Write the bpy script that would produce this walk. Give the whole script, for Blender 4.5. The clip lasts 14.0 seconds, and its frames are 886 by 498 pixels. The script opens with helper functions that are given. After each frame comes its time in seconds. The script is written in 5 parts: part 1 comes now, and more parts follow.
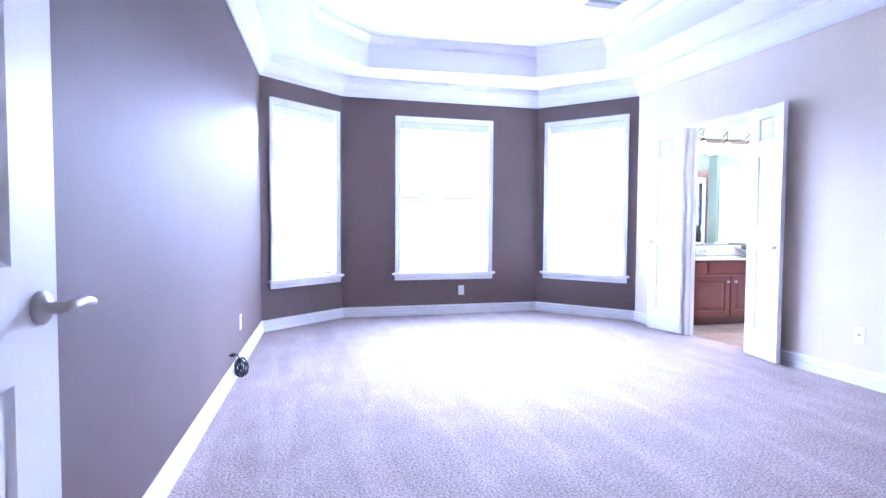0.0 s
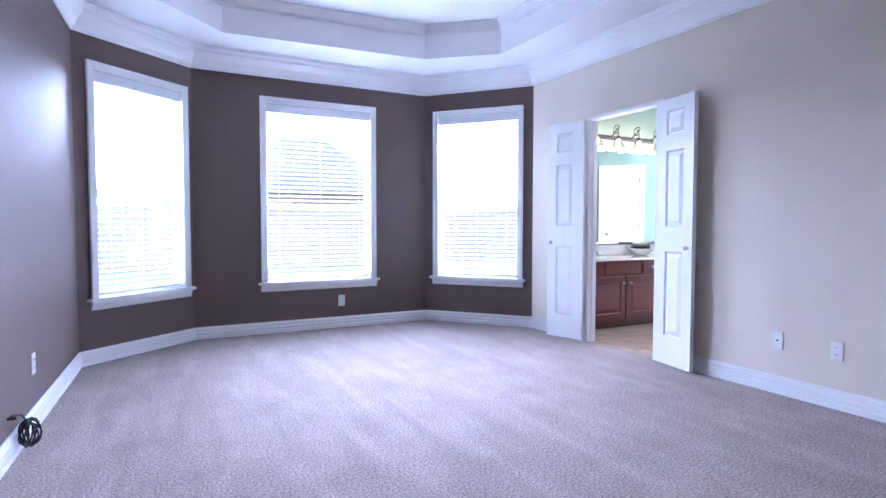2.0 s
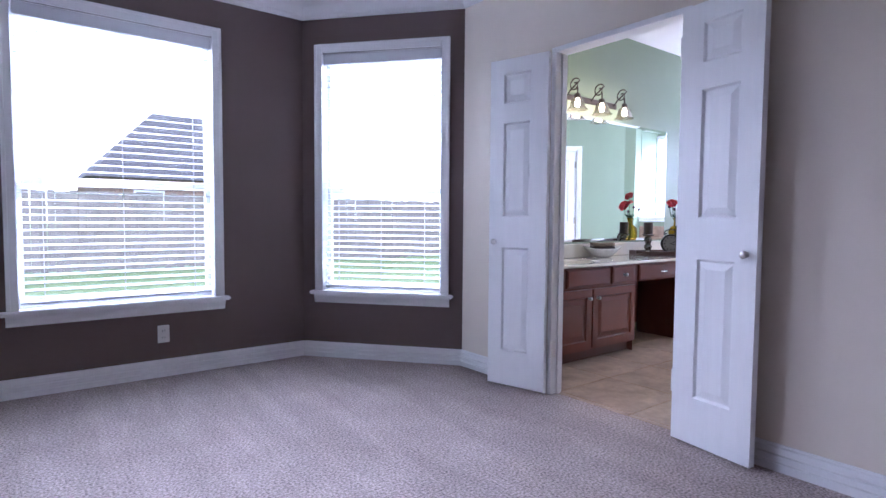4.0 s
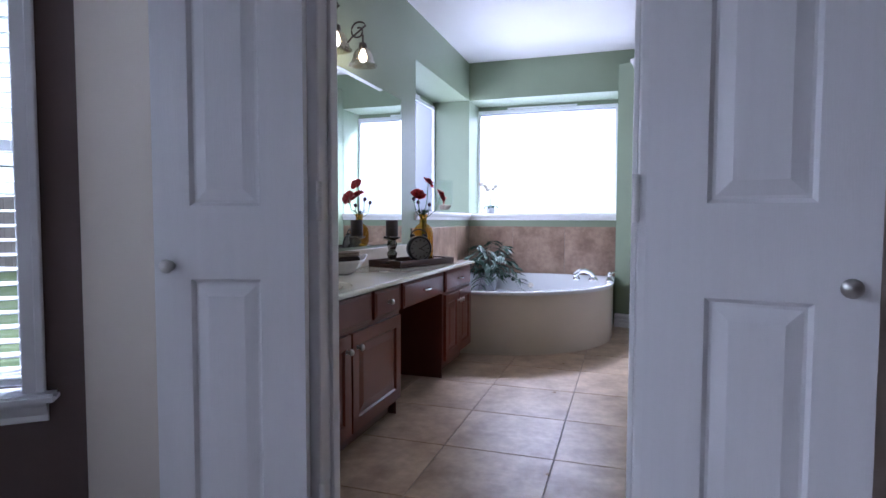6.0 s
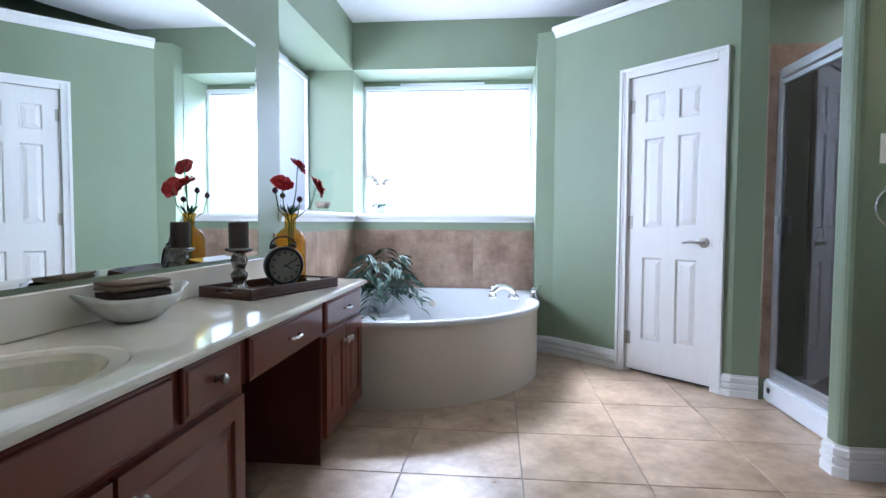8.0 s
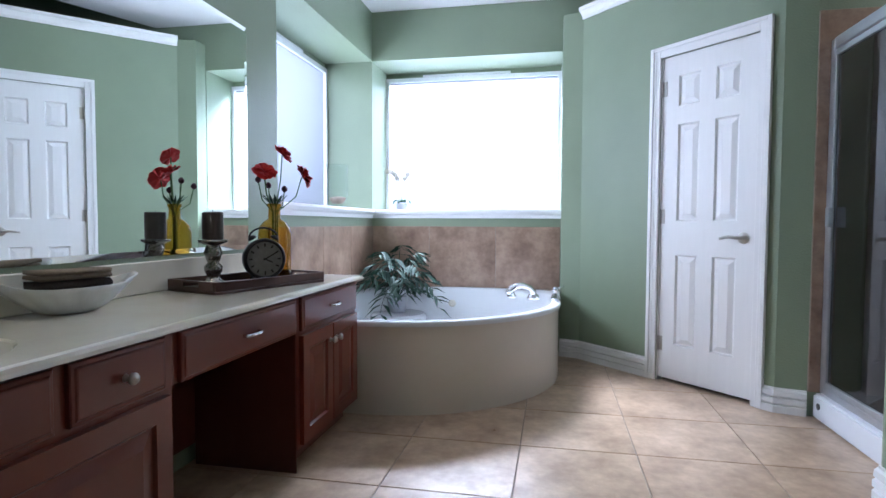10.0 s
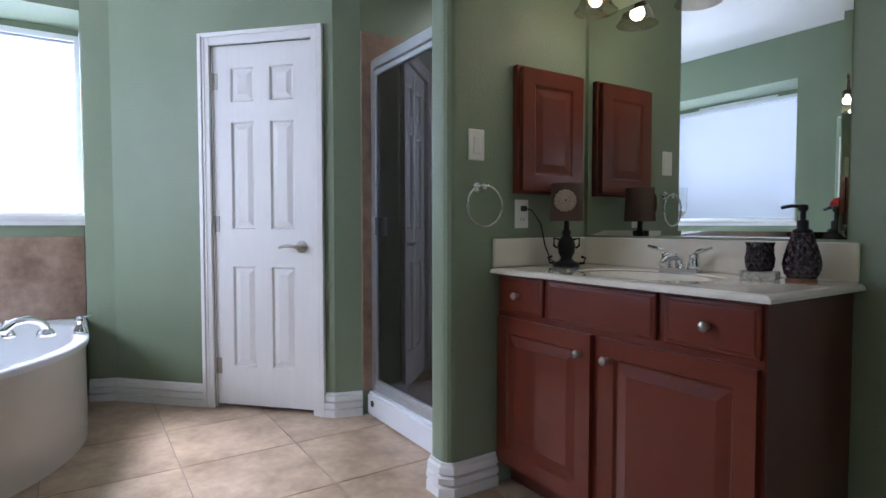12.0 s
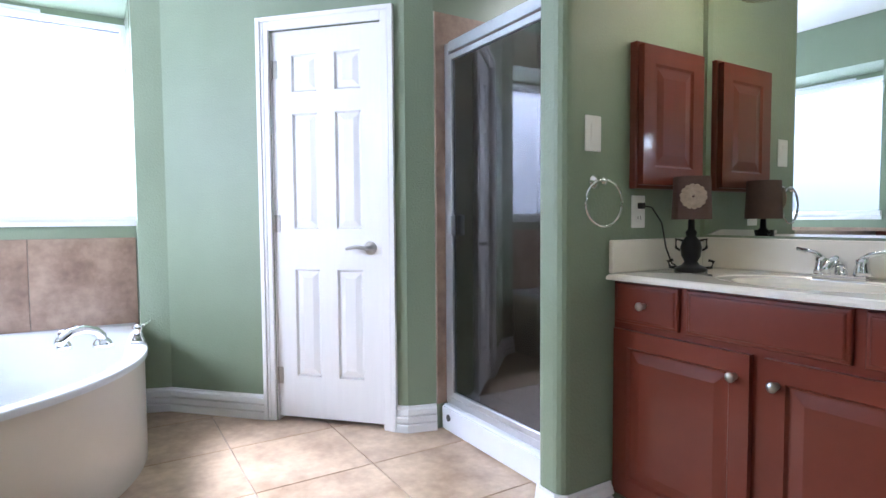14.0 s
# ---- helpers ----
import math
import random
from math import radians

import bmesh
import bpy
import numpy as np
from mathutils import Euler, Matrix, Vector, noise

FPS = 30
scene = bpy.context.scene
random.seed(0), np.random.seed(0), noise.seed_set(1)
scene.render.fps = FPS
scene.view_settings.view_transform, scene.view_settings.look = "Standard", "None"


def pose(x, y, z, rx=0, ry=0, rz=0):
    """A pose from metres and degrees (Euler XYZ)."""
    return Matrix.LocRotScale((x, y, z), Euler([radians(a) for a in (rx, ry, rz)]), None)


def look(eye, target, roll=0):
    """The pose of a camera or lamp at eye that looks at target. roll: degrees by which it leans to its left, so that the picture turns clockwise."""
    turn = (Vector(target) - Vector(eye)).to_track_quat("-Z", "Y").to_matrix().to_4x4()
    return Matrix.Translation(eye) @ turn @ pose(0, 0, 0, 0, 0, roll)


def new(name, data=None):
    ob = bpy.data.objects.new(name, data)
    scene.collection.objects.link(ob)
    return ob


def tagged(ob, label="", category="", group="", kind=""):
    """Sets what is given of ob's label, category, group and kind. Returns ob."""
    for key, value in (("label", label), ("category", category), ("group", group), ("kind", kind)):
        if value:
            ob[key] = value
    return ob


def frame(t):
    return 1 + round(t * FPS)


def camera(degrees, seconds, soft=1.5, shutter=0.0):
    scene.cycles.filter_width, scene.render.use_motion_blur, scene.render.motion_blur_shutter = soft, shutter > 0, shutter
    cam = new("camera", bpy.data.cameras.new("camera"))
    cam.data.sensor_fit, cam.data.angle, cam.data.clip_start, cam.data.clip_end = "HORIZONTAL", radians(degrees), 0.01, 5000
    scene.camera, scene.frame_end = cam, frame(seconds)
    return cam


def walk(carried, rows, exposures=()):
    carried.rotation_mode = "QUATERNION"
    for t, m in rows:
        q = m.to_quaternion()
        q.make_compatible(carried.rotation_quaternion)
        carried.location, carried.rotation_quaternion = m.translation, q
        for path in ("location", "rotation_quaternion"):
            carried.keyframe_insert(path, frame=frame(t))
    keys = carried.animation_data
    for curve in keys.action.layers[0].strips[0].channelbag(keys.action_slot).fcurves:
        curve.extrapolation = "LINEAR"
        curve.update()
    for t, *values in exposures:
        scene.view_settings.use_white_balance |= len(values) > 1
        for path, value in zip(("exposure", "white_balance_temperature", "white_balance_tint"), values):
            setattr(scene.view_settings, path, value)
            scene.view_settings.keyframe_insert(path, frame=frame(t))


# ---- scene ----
cam = camera(77.0, 14.0, shutter=0.0)
ROWS = [
    (0.0, 0.137, 0.200, 1.091, -14.89, -2.57, -0.34),
    (0.5, 0.174, 0.342, 1.098, -21.96, -2.51, -0.23),
    (1.0, 0.172, 0.473, 1.100, -26.99, -2.48, -0.13),
    (1.5, 0.203, 0.650, 1.094, -28.08, -2.49, -0.02),
    (2.0, 0.296, 0.982, 1.092, -27.87, -2.52, -0.05),
    (2.2, 0.369, 1.125, 1.089, -27.47, -2.51, -0.07),
    (4.3, 1.488, 2.915, 1.063, -41.17, -3.09, -0.49),
    (4.5, 1.592, 3.073, 1.064, -43.93, -3.02, -0.50),
    (5.0, 1.884, 3.489, 1.058, -53.71, -2.97, -0.31),
    (5.5, 2.228, 3.840, 1.048, -62.45, -2.97, -0.32),
    (6.0, 2.585, 4.132, 1.041, -71.89, -2.94, -0.14),
    (6.5, 3.036, 4.381, 1.042, -78.35, -2.78, -0.24),
    (7.0, 3.374, 4.508, 1.058, -82.96, -2.83, -0.17),
    (7.5, 3.625, 4.563, 1.059, -85.21, -2.91, -0.02),
    (7.7, 3.686, 4.554, 1.056, -85.17, -2.85, -0.13),
    (9.8, 3.960, 4.252, 1.003, -74.61, -2.65, -0.26),
    (10.0, 4.008, 4.272, 0.998, -78.76, -2.56, -0.25),
    (10.5, 4.134, 4.283, 0.985, -91.00, -2.24, -0.51),
    (11.0, 4.274, 4.299, 0.993, -103.52, -2.08, -0.53),
    (11.5, 4.351, 4.285, 1.015, -115.97, -2.12, -0.21),
    (12.0, 4.417, 4.252, 1.039, -123.18, -2.33, 0.01),
    (12.5, 4.510, 4.241, 1.058, -127.37, -2.57, 0.23),
    (13.0, 4.574, 4.280, 1.067, -128.17, -2.63, 0.29),
    (13.5, 4.657, 4.325, 1.069, -127.11, -2.71, 0.34),
    (14.0, 4.802, 4.382, 1.065, -121.41, -2.97, 0.42),
]
EXPOSURES = [(0.0, 2.85, 4700, 32), (0.5, 2.4, 4750, 30), (1.0, 2.15, 4800, 30), (2.0, 1.9, 4850, 28), (4.3, 0.75, 5250, 31), (5.0, 0.25, 5350, 30), (6.0, -0.15, 5300, 26), (6.5, -0.06, 5250, 21), (7.0, 0.05, 5280, 18), (7.5, 0.3, 5250, 14), (10.0, 0.05, 5280, 16), (10.5, 0.2, 5250, 16), (11.0, 0.05, 5300, 17), (12.0, -0.15, 5450, 18), (12.5, 0.15, 5420, 18), (13.0, 0.3, 5420, 18), (13.5, 0.42, 5420, 18), (14.0, 0.75, 5400, 18)]
walk(cam, [(t, pose(x, y, z, 90 + pitch, roll, yaw)) for t, x, y, z, yaw, pitch, roll in ROWS], EXPOSURES)

# ---- world, sun, large lights ----
SUN_AZ, SUN_EL = radians(200), radians(48)
world = bpy.data.worlds.new("sky")
world.use_nodes = True
scene.world = world
sky = world.node_tree.nodes.new("ShaderNodeTexSky")
sky.sky_type = "NISHITA"
sky.sun_disc = False
sky.sun_elevation, sky.sun_rotation = SUN_EL, SUN_AZ
world.node_tree.links.new(sky.outputs[0], world.node_tree.nodes["Background"].inputs[0])
world.node_tree.nodes["Background"].inputs[1].default_value = 0.15
sun = new("sun", bpy.data.lights.new("sun", "SUN"))
sun.data.energy, sun.data.angle, sun.data.color = 2.2, radians(0.6), (1.0, 0.95, 0.86)
sun.matrix_basis = look((0, 0, 20), (-20 * math.sin(SUN_AZ) / math.tan(SUN_EL), -20 * math.cos(SUN_AZ) / math.tan(SUN_EL), 0))


def area_lamp(name, eye, target, width, height, watts, colour=(1, 1, 1)):
    ob = new(name, bpy.data.lights.new(name, "AREA"))
    ob.data.shape, ob.data.size, ob.data.size_y = "RECTANGLE", width, height
    ob.data.energy, ob.data.color = watts, colour
    ob.matrix_basis = look(eye, target)
    return ob


def bulb_lamp(name, at, watts, colour=(1.0, 0.76, 0.45)):
    ob = new(name, bpy.data.lights.new(name, "POINT"))
    ob.data.energy, ob.data.color, ob.data.shadow_soft_size = watts, colour, 0.03
    ob.location = at
    return ob


# sky light at the two frosted bathroom windows and above the bay windows, outside the glass
area_lamp("window_daylight_east", (9.15, 4.98, 1.85), (8.0, 4.98, 1.55), 1.5, 1.2, 38, (0.93, 0.97, 1.0))
area_lamp("window_daylight_north", (7.57, 6.45, 1.85), (7.57, 5.3, 1.55), 1.7, 1.2, 78, (0.97, 0.98, 1.0))
area_lamp("window_daylight_high", (10.2, 5.45, 3.45), (7.0, 4.0, 0.0), 1.4, 0.8, 760, (0.97, 0.98, 1.0))
area_lamp("bay_daylight_middle", (1.88, 8.4, 2.95), (1.88, 5.9, 1.05), 2.6, 1.6, 400, (0.93, 0.97, 1.0))
area_lamp("bay_daylight_west", (-1.1, 7.6, 2.95), (0.7, 5.6, 1.05), 2.0, 1.6, 240, (0.93, 0.97, 1.0))
area_lamp("bay_daylight_east", (4.8, 7.4, 2.95), (3.0, 5.6, 1.05), 2.0, 1.6, 430, (0.93, 0.97, 1.0))


area_lamp("shower_downlight", (6.75, 2.1, 2.40), (6.75, 2.1, 0), 0.14, 0.14, 7, (1.0, 0.93, 0.82))


# ---- materials ----
def mat(name, colour, rough=0.5, metal=0.0, var=0.08, scale=6.0, bump=0.0, bump_scale=200.0, spec=0.5, trans=0.0, ior=1.45, colour2=None, fine=0.0, stretch=None, per_object=0.0, coat=0.0, emit=0.0):
    m = bpy.data.materials.new(name)
    m.use_nodes = True
    nt = m.node_tree
    n, l = nt.nodes, nt.links
    p = n["Principled BSDF"]
    p.inputs["Roughness"].default_value = rough
    p.inputs["Metallic"].default_value = metal
    p.inputs["Specular IOR Level"].default_value = spec
    p.inputs["Transmission Weight"].default_value = trans
    p.inputs["IOR"].default_value = ior
    p.inputs["Coat Weight"].default_value = coat
    if emit:
        p.inputs["Emission Color"].default_value = (*colour, 1)
        p.inputs["Emission Strength"].default_value = emit
    tc = n.new("ShaderNodeTexCoord")
    mp = n.new("ShaderNodeMapping")
    l.new(tc.outputs["Object"], mp.inputs[0])
    if stretch:
        mp.inputs["Scale"].default_value = stretch
    vec = mp.outputs[0]
    if per_object:
        oi = n.new("ShaderNodeObjectInfo")
        ad = n.new("ShaderNodeVectorMath")
        ad.operation = "MULTIPLY_ADD"
        cmb = n.new("ShaderNodeCombineXYZ")
        for k in range(3):
            l.new(oi.outputs["Random"], cmb.inputs[k])
        l.new(cmb.outputs[0], ad.inputs[0])
        ad.inputs[1].default_value = (37, 23, 11)
        l.new(vec, ad.inputs[2])
        vec = ad.outputs[0]
    if var or colour2:
        no = n.new("ShaderNodeTexNoise")
        no.inputs["Scale"].default_value, no.inputs["Detail"].default_value = scale, 6
        no.inputs["Roughness"].default_value = 0.6
        l.new(vec, no.inputs["Vector"])
        ramp = n.new("ShaderNodeValToRGB")
        ramp.color_ramp.elements[0].position, ramp.color_ramp.elements[1].position = 0.3, 0.7
        c2 = colour2 or tuple(min(1, c * (1 + var)) for c in colour)
        c1 = colour if colour2 else tuple(c * (1 - var) for c in colour)
        ramp.color_ramp.elements[0].color, ramp.color_ramp.elements[1].color = (*c1, 1), (*c2, 1)
        l.new(no.outputs[0], ramp.inputs[0])
        out = ramp.outputs[0]
        if fine:
            nf = n.new("ShaderNodeTexNoise")
            nf.inputs["Scale"].default_value, nf.inputs["Detail"].default_value = bump_scale, 3
            l.new(vec, nf.inputs["Vector"])
            mr = n.new("ShaderNodeMapRange")
            mr.inputs[1].default_value, mr.inputs[2].default_value = 0.3, 0.7
            mr.inputs[3].default_value, mr.inputs[4].default_value = 1 - fine, 1 + fine * 0.5
            l.new(nf.outputs[0], mr.inputs[0])
            mu = n.new("ShaderNodeMix")
            mu.data_type, mu.blend_type = "RGBA", "MULTIPLY"
            mu.inputs[0].default_value = 1.0
            l.new(out, mu.inputs[6])
            l.new(mr.outputs[0], mu.inputs[7])
            out = mu.outputs[2]
        l.new(out, p.inputs["Base Color"])
        mr2 = n.new("ShaderNodeMapRange")
        mr2.inputs[3].default_value, mr2.inputs[4].default_value = max(0, rough - 0.015), min(1, rough + 0.015)
        l.new(no.outputs[0], mr2.inputs[0])
        l.new(mr2.outputs[0], p.inputs["Roughness"])
    else:
        p.inputs["Base Color"].default_value = (*colour, 1)
    if bump:
        nb = n.new("ShaderNodeTexNoise")
        nb.inputs["Scale"].default_value, nb.inputs["Detail"].default_value = bump_scale, 4
        l.new(vec, nb.inputs["Vector"])
        b = n.new("ShaderNodeBump")
        b.inputs["Strength"].default_value, b.inputs["Distance"].default_value = bump, 0.004
        l.new(nb.outputs[0], b.inputs["Height"])
        l.new(b.outputs[0], p.inputs["Normal"])
    return m


BROWN = mat("brown_paint", (0.135, 0.096, 0.086), 0.62, var=0.05, scale=2, bump=0.12, bump_scale=90)
BEIGE = mat("beige_paint", (0.70, 0.625, 0.53), 0.55, var=0.03, scale=2, bump=0.12, bump_scale=90)
GREEN = mat("sage_green_paint", (0.22, 0.275, 0.187), 0.36, var=0.05, scale=2, bump=0.5, bump_scale=105)
CEILING = mat("white_ceiling_paint", (0.82, 0.82, 0.82), 0.7, var=0.02, scale=2, bump=0.15, bump_scale=80)
WHITE = mat("white_gloss_paint", (0.80, 0.80, 0.80), 0.32, var=0.02, scale=5, bump=0.02, bump_scale=60)
GRAINED = mat("white_grained_door_paint", (0.80, 0.80, 0.80), 0.38, var=0.02, scale=5, bump=0.18, bump_scale=40, stretch=(8, 8, 0.6))
CARPET = mat("beige_pile_carpet", (0.42, 0.345, 0.32), 0.95, colour2=(0.50, 0.42, 0.395), scale=3.0, bump=1.0, bump_scale=95, fine=0.62, spec=0.1)
# vacuum marks: long pale strokes where the pile lies over
_n, _l = CARPET.node_tree.nodes, CARPET.node_tree.links
_p = _n["Principled BSDF"]
_src = _p.inputs["Base Color"].links[0].from_socket
_tc, _mp, _ns, _rm, _mx = _n.new("ShaderNodeTexCoord"), _n.new("ShaderNodeMapping"), _n.new("ShaderNodeTexNoise"), _n.new("ShaderNodeMapRange"), _n.new("ShaderNodeMix")
_mp.inputs["Rotation"].default_value = (0, 0, radians(24))
_mp.inputs["Scale"].default_value = (3.4, 0.55, 1)
_ns.inputs["Scale"].default_value, _ns.inputs["Detail"].default_value, _ns.inputs["Distortion"].default_value = 1.6, 4, 0.8
_rm.inputs[1].default_value, _rm.inputs[2].default_value, _rm.inputs[3].default_value, _rm.inputs[4].default_value = 0.42, 0.66, 0.96, 1.12
_mx.data_type, _mx.blend_type = "RGBA", "MULTIPLY"
_mx.inputs[0].default_value = 1.0
_l.new(_tc.outputs["Object"], _mp.inputs[0])
_l.new(_mp.outputs[0], _ns.inputs["Vector"])
_l.new(_ns.outputs[0], _rm.inputs[0])
_l.new(_src, _mx.inputs[6])
_l.new(_rm.outputs[0], _mx.inputs[7])
_l.new(_mx.outputs[2], _p.inputs["Base Color"])
TILE = mat("tan_stone_tile", (0.30, 0.20, 0.125), 0.28, colour2=(0.58, 0.44, 0.31), scale=5.5, bump=0.06, bump_scale=25, fine=0.12, per_object=1.0)
WALLTILE = mat("brown_stone_wall_tile", (0.18, 0.11, 0.075), 0.4, colour2=(0.41, 0.295, 0.21), scale=5, bump=0.06, bump_scale=25, fine=0.12, per_object=1.0)
GROUT = mat("grey_grout", (0.28, 0.24, 0.20), 0.85, var=0.12, scale=20, bump=0.2, bump_scale=150)
CHERRY = mat("cherry_stained_wood", (0.122, 0.022, 0.012), 0.28, colour2=(0.15, 0.03, 0.015), scale=5, bump=0.02, bump_scale=40, coat=0.25)
# darker cherry; in the knee space its colour carries the shade
DARK_SHADED_WOOD = mat("dark_and_shaded_cherry_wood", (0.075, 0.020, 0.014), 0.32, colour2=(0.11, 0.03, 0.02), scale=4, stretch=(1, 1, 0.25), bump=0.05, bump_scale=60, coat=0.2)
MARBLE = mat("cream_cultured_marble", (0.68, 0.64, 0.54), 0.07, colour2=(0.76, 0.73, 0.65), scale=3, coat=0.3)
ACRYLIC = mat("white_acrylic", (0.70, 0.72, 0.74), 0.12, var=0.02, scale=2, coat=0.3)
APRON = mat("almond_gloss_panel", (0.66, 0.61, 0.53), 0.22, var=0.04, scale=2, coat=0.2)
CHROME = mat("chrome", (0.85, 0.86, 0.88), 0.08, 1.0, var=0.03)
NICKEL = mat("brushed_nickel", (0.55, 0.53, 0.50), 0.3, 1.0, var=0.06, scale=40)
BRONZE = mat("dark_bronze", (0.10, 0.085, 0.075), 0.35, 0.9, var=0.1, scale=30)
ALU = mat("silver_aluminium", (0.62, 0.65, 0.70), 0.3, 0.9, var=0.05, scale=20)
MIRROR = mat("mirror_glass", (0.86, 0.90, 0.88), 0.0, 1.0, var=0)
BLACK = mat("black_metal", (0.012, 0.012, 0.014), 0.35, 0.3, var=0.1)
RUBBER = mat("black_cable_rubber", (0.012, 0.012, 0.014), 0.5, var=0.1)
PLASTIC = mat("white_plastic", (0.78, 0.77, 0.74), 0.35, var=0.02)
SLOT = mat("dark_slot", (0.05, 0.05, 0.05), 0.6, var=0.05)
SLAT = mat("white_blind_slat", (0.74, 0.75, 0.77), 0.45, var=0.02)
VINYL = mat("white_window_vinyl", (0.75, 0.77, 0.80), 0.4, var=0.02)
LEAF = mat("dark_green_leaf", (0.016, 0.045, 0.032), 0.7, spec=0.25, colour2=(0.028, 0.07, 0.04), scale=12)
STEM = mat("green_stem", (0.06, 0.12, 0.04), 0.5, var=0.15, scale=30)
PETAL = mat("red_petal", (0.42, 0.012, 0.018), 0.55, colour2=(0.55, 0.03, 0.03), scale=40)
BUD = mat("dark_plum_bud", (0.06, 0.015, 0.03), 0.5, var=0.2, scale=40)
WHITEPETAL = mat("white_petal", (0.75, 0.72, 0.66), 0.5, var=0.08, scale=40)
CANDLE = mat("dark_brown_wax", (0.045, 0.034, 0.032), 0.45, var=0.15, scale=20)
MERCURY = mat("mercury_glass", (0.42, 0.40, 0.38), 0.14, 0.9, colour2=(0.14, 0.13, 0.12), scale=35)
TRAYWOOD = mat("dark_tray_wood", (0.055, 0.026, 0.02), 0.3, colour2=(0.08, 0.04, 0.03), scale=10, coat=0.2)
SILVER = mat("pearl_silver_ceramic", (0.62, 0.62, 0.60), 0.25, 0.25, var=0.05, scale=20)
TOWELD = mat("dark_brown_towel", (0.022, 0.014, 0.012), 0.95, var=0.2, scale=60, bump=0.8, bump_scale=250)
TOWELL = mat("tan_towel", (0.24, 0.19, 0.14), 0.95, var=0.15, scale=60, bump=0.8, bump_scale=250)
DIAL = mat("aged_clock_dial", (0.17, 0.165, 0.15), 0.5, var=0.15, scale=40)
SHADE = mat("taupe_lamp_shade", (0.105, 0.062, 0.05), 0.85, var=0.1, scale=30, bump=0.3, bump_scale=400)
FABRIC = mat("cream_fabric_flower", (0.36, 0.28, 0.21), 0.9, var=0.15, scale=60)
PLUM = mat("dark_plum_ceramic", (0.022, 0.011, 0.016), 0.14, var=0.15, scale=20, coat=0.5)
SOAP = mat("patterned_soap", (0.60, 0.57, 0.48), 0.5, colour2=(0.20, 0.17, 0.12), scale=90)
POT = mat("pale_ceramic_pot", (0.36, 0.38, 0.40), 0.3, var=0.06, scale=15)
BASEPAN = mat("white_shower_pan", (0.78, 0.80, 0.84), 0.25, var=0.02)
GRASS = mat("lawn", (0.20, 0.27, 0.11), 0.9, colour2=(0.27, 0.34, 0.15), scale=2, bump=1.0, bump_scale=60)
FENCEWOOD = mat("weathered_fence_wood", (0.27, 0.235, 0.215), 0.85, var=0.2, scale=3, bump=0.3, bump_scale=60, per_object=1.0)
BRICK = mat("tan_brick", (0.36, 0.24, 0.18), 0.85, var=0.15, scale=8)
SHINGLE = mat("grey_shingle", (0.13, 0.12, 0.12), 0.9, var=0.2, scale=12)
COPPER = mat("copper_ring", (0.35, 0.17, 0.10), 0.3, 0.9, var=0.05)


def glass_mat(name, tint, rough=0.0, keep=0.97, gloss=0.04):
    """Thin clear pane: sees straight through, with a gloss on top."""
    m = bpy.data.materials.new(name)
    m.use_nodes = True
    n, l = m.node_tree.nodes, m.node_tree.links
    n.remove(n["Principled BSDF"])
    tr, gl, mx, lw = n.new("ShaderNodeBsdfTransparent"), n.new("ShaderNodeBsdfGlossy"), n.new("ShaderNodeMixShader"), n.new("ShaderNodeLayerWeight")
    tr.inputs[0].default_value = (*[c * keep for c in tint], 1)
    gl.inputs["Roughness"].default_value = rough
    lw.inputs[0].default_value = 0.5
    pw, ml = n.new("ShaderNodeMath"), n.new("ShaderNodeMath")
    pw.operation, ml.operation = "POWER", "MULTIPLY_ADD"
    pw.inputs[1].default_value = 4.0
    ml.inputs[1].default_value, ml.inputs[2].default_value = 0.6, gloss
    l.new(lw.outputs["Facing"], pw.inputs[0])
    l.new(pw.outputs[0], ml.inputs[0])
    l.new(ml.outputs[0], mx.inputs[0])
    l.new(tr.outputs[0], mx.inputs[1])
    l.new(gl.outputs[0], mx.inputs[2])
    l.new(mx.outputs[0], n["Material Output"].inputs[0])
    return m


def frosted_mat(name):
    """Obscure glass: scatters the daylight behind it."""
    m = bpy.data.materials.new(name)
    m.use_nodes = True
    n, l = m.node_tree.nodes, m.node_tree.links
    n.remove(n["Principled BSDF"])
    tl, gl, mx, no, bp = n.new("ShaderNodeBsdfTranslucent"), n.new("ShaderNodeBsdfGlossy"), n.new("ShaderNodeMixShader"), n.new("ShaderNodeTexNoise"), n.new("ShaderNodeBump")
    tl.inputs[0].default_value = (0.27, 0.28, 0.305, 1)
    gl.inputs["Roughness"].default_value = 0.25
    no.inputs["Scale"].default_value = 160
    bp.inputs["Strength"].default_value = 0.25
    mx.inputs[0].default_value = 0.06
    l.new(no.outputs[0], bp.inputs["Height"])
    l.new(bp.outputs[0], gl.inputs["Normal"])
    l.new(tl.outputs[0], mx.inputs[1])
    l.new(gl.outputs[0], mx.inputs[2])
    l.new(mx.outputs[0], n["Material Output"].inputs[0])
    return m


GLASS = glass_mat("clear_glass", (0.96, 0.99, 0.98))
SMOKE = glass_mat("grey_shower_glass", (0.62, 0.66, 0.70), 0.02, 0.62, 0.10)
AMBER = glass_mat("amber_glass", (0.88, 0.66, 0.20), 0.02, 0.93, 0.05)
SHADEGLASS = glass_mat("ribbed_lamp_glass", (0.90, 0.84, 0.70), 0.15, 0.72, 0.28)
FROST = frosted_mat("frosted_window_glass")
BULB = mat("lit_bulb", (1.0, 0.86, 0.62), 0.4, var=0, emit=25.0)


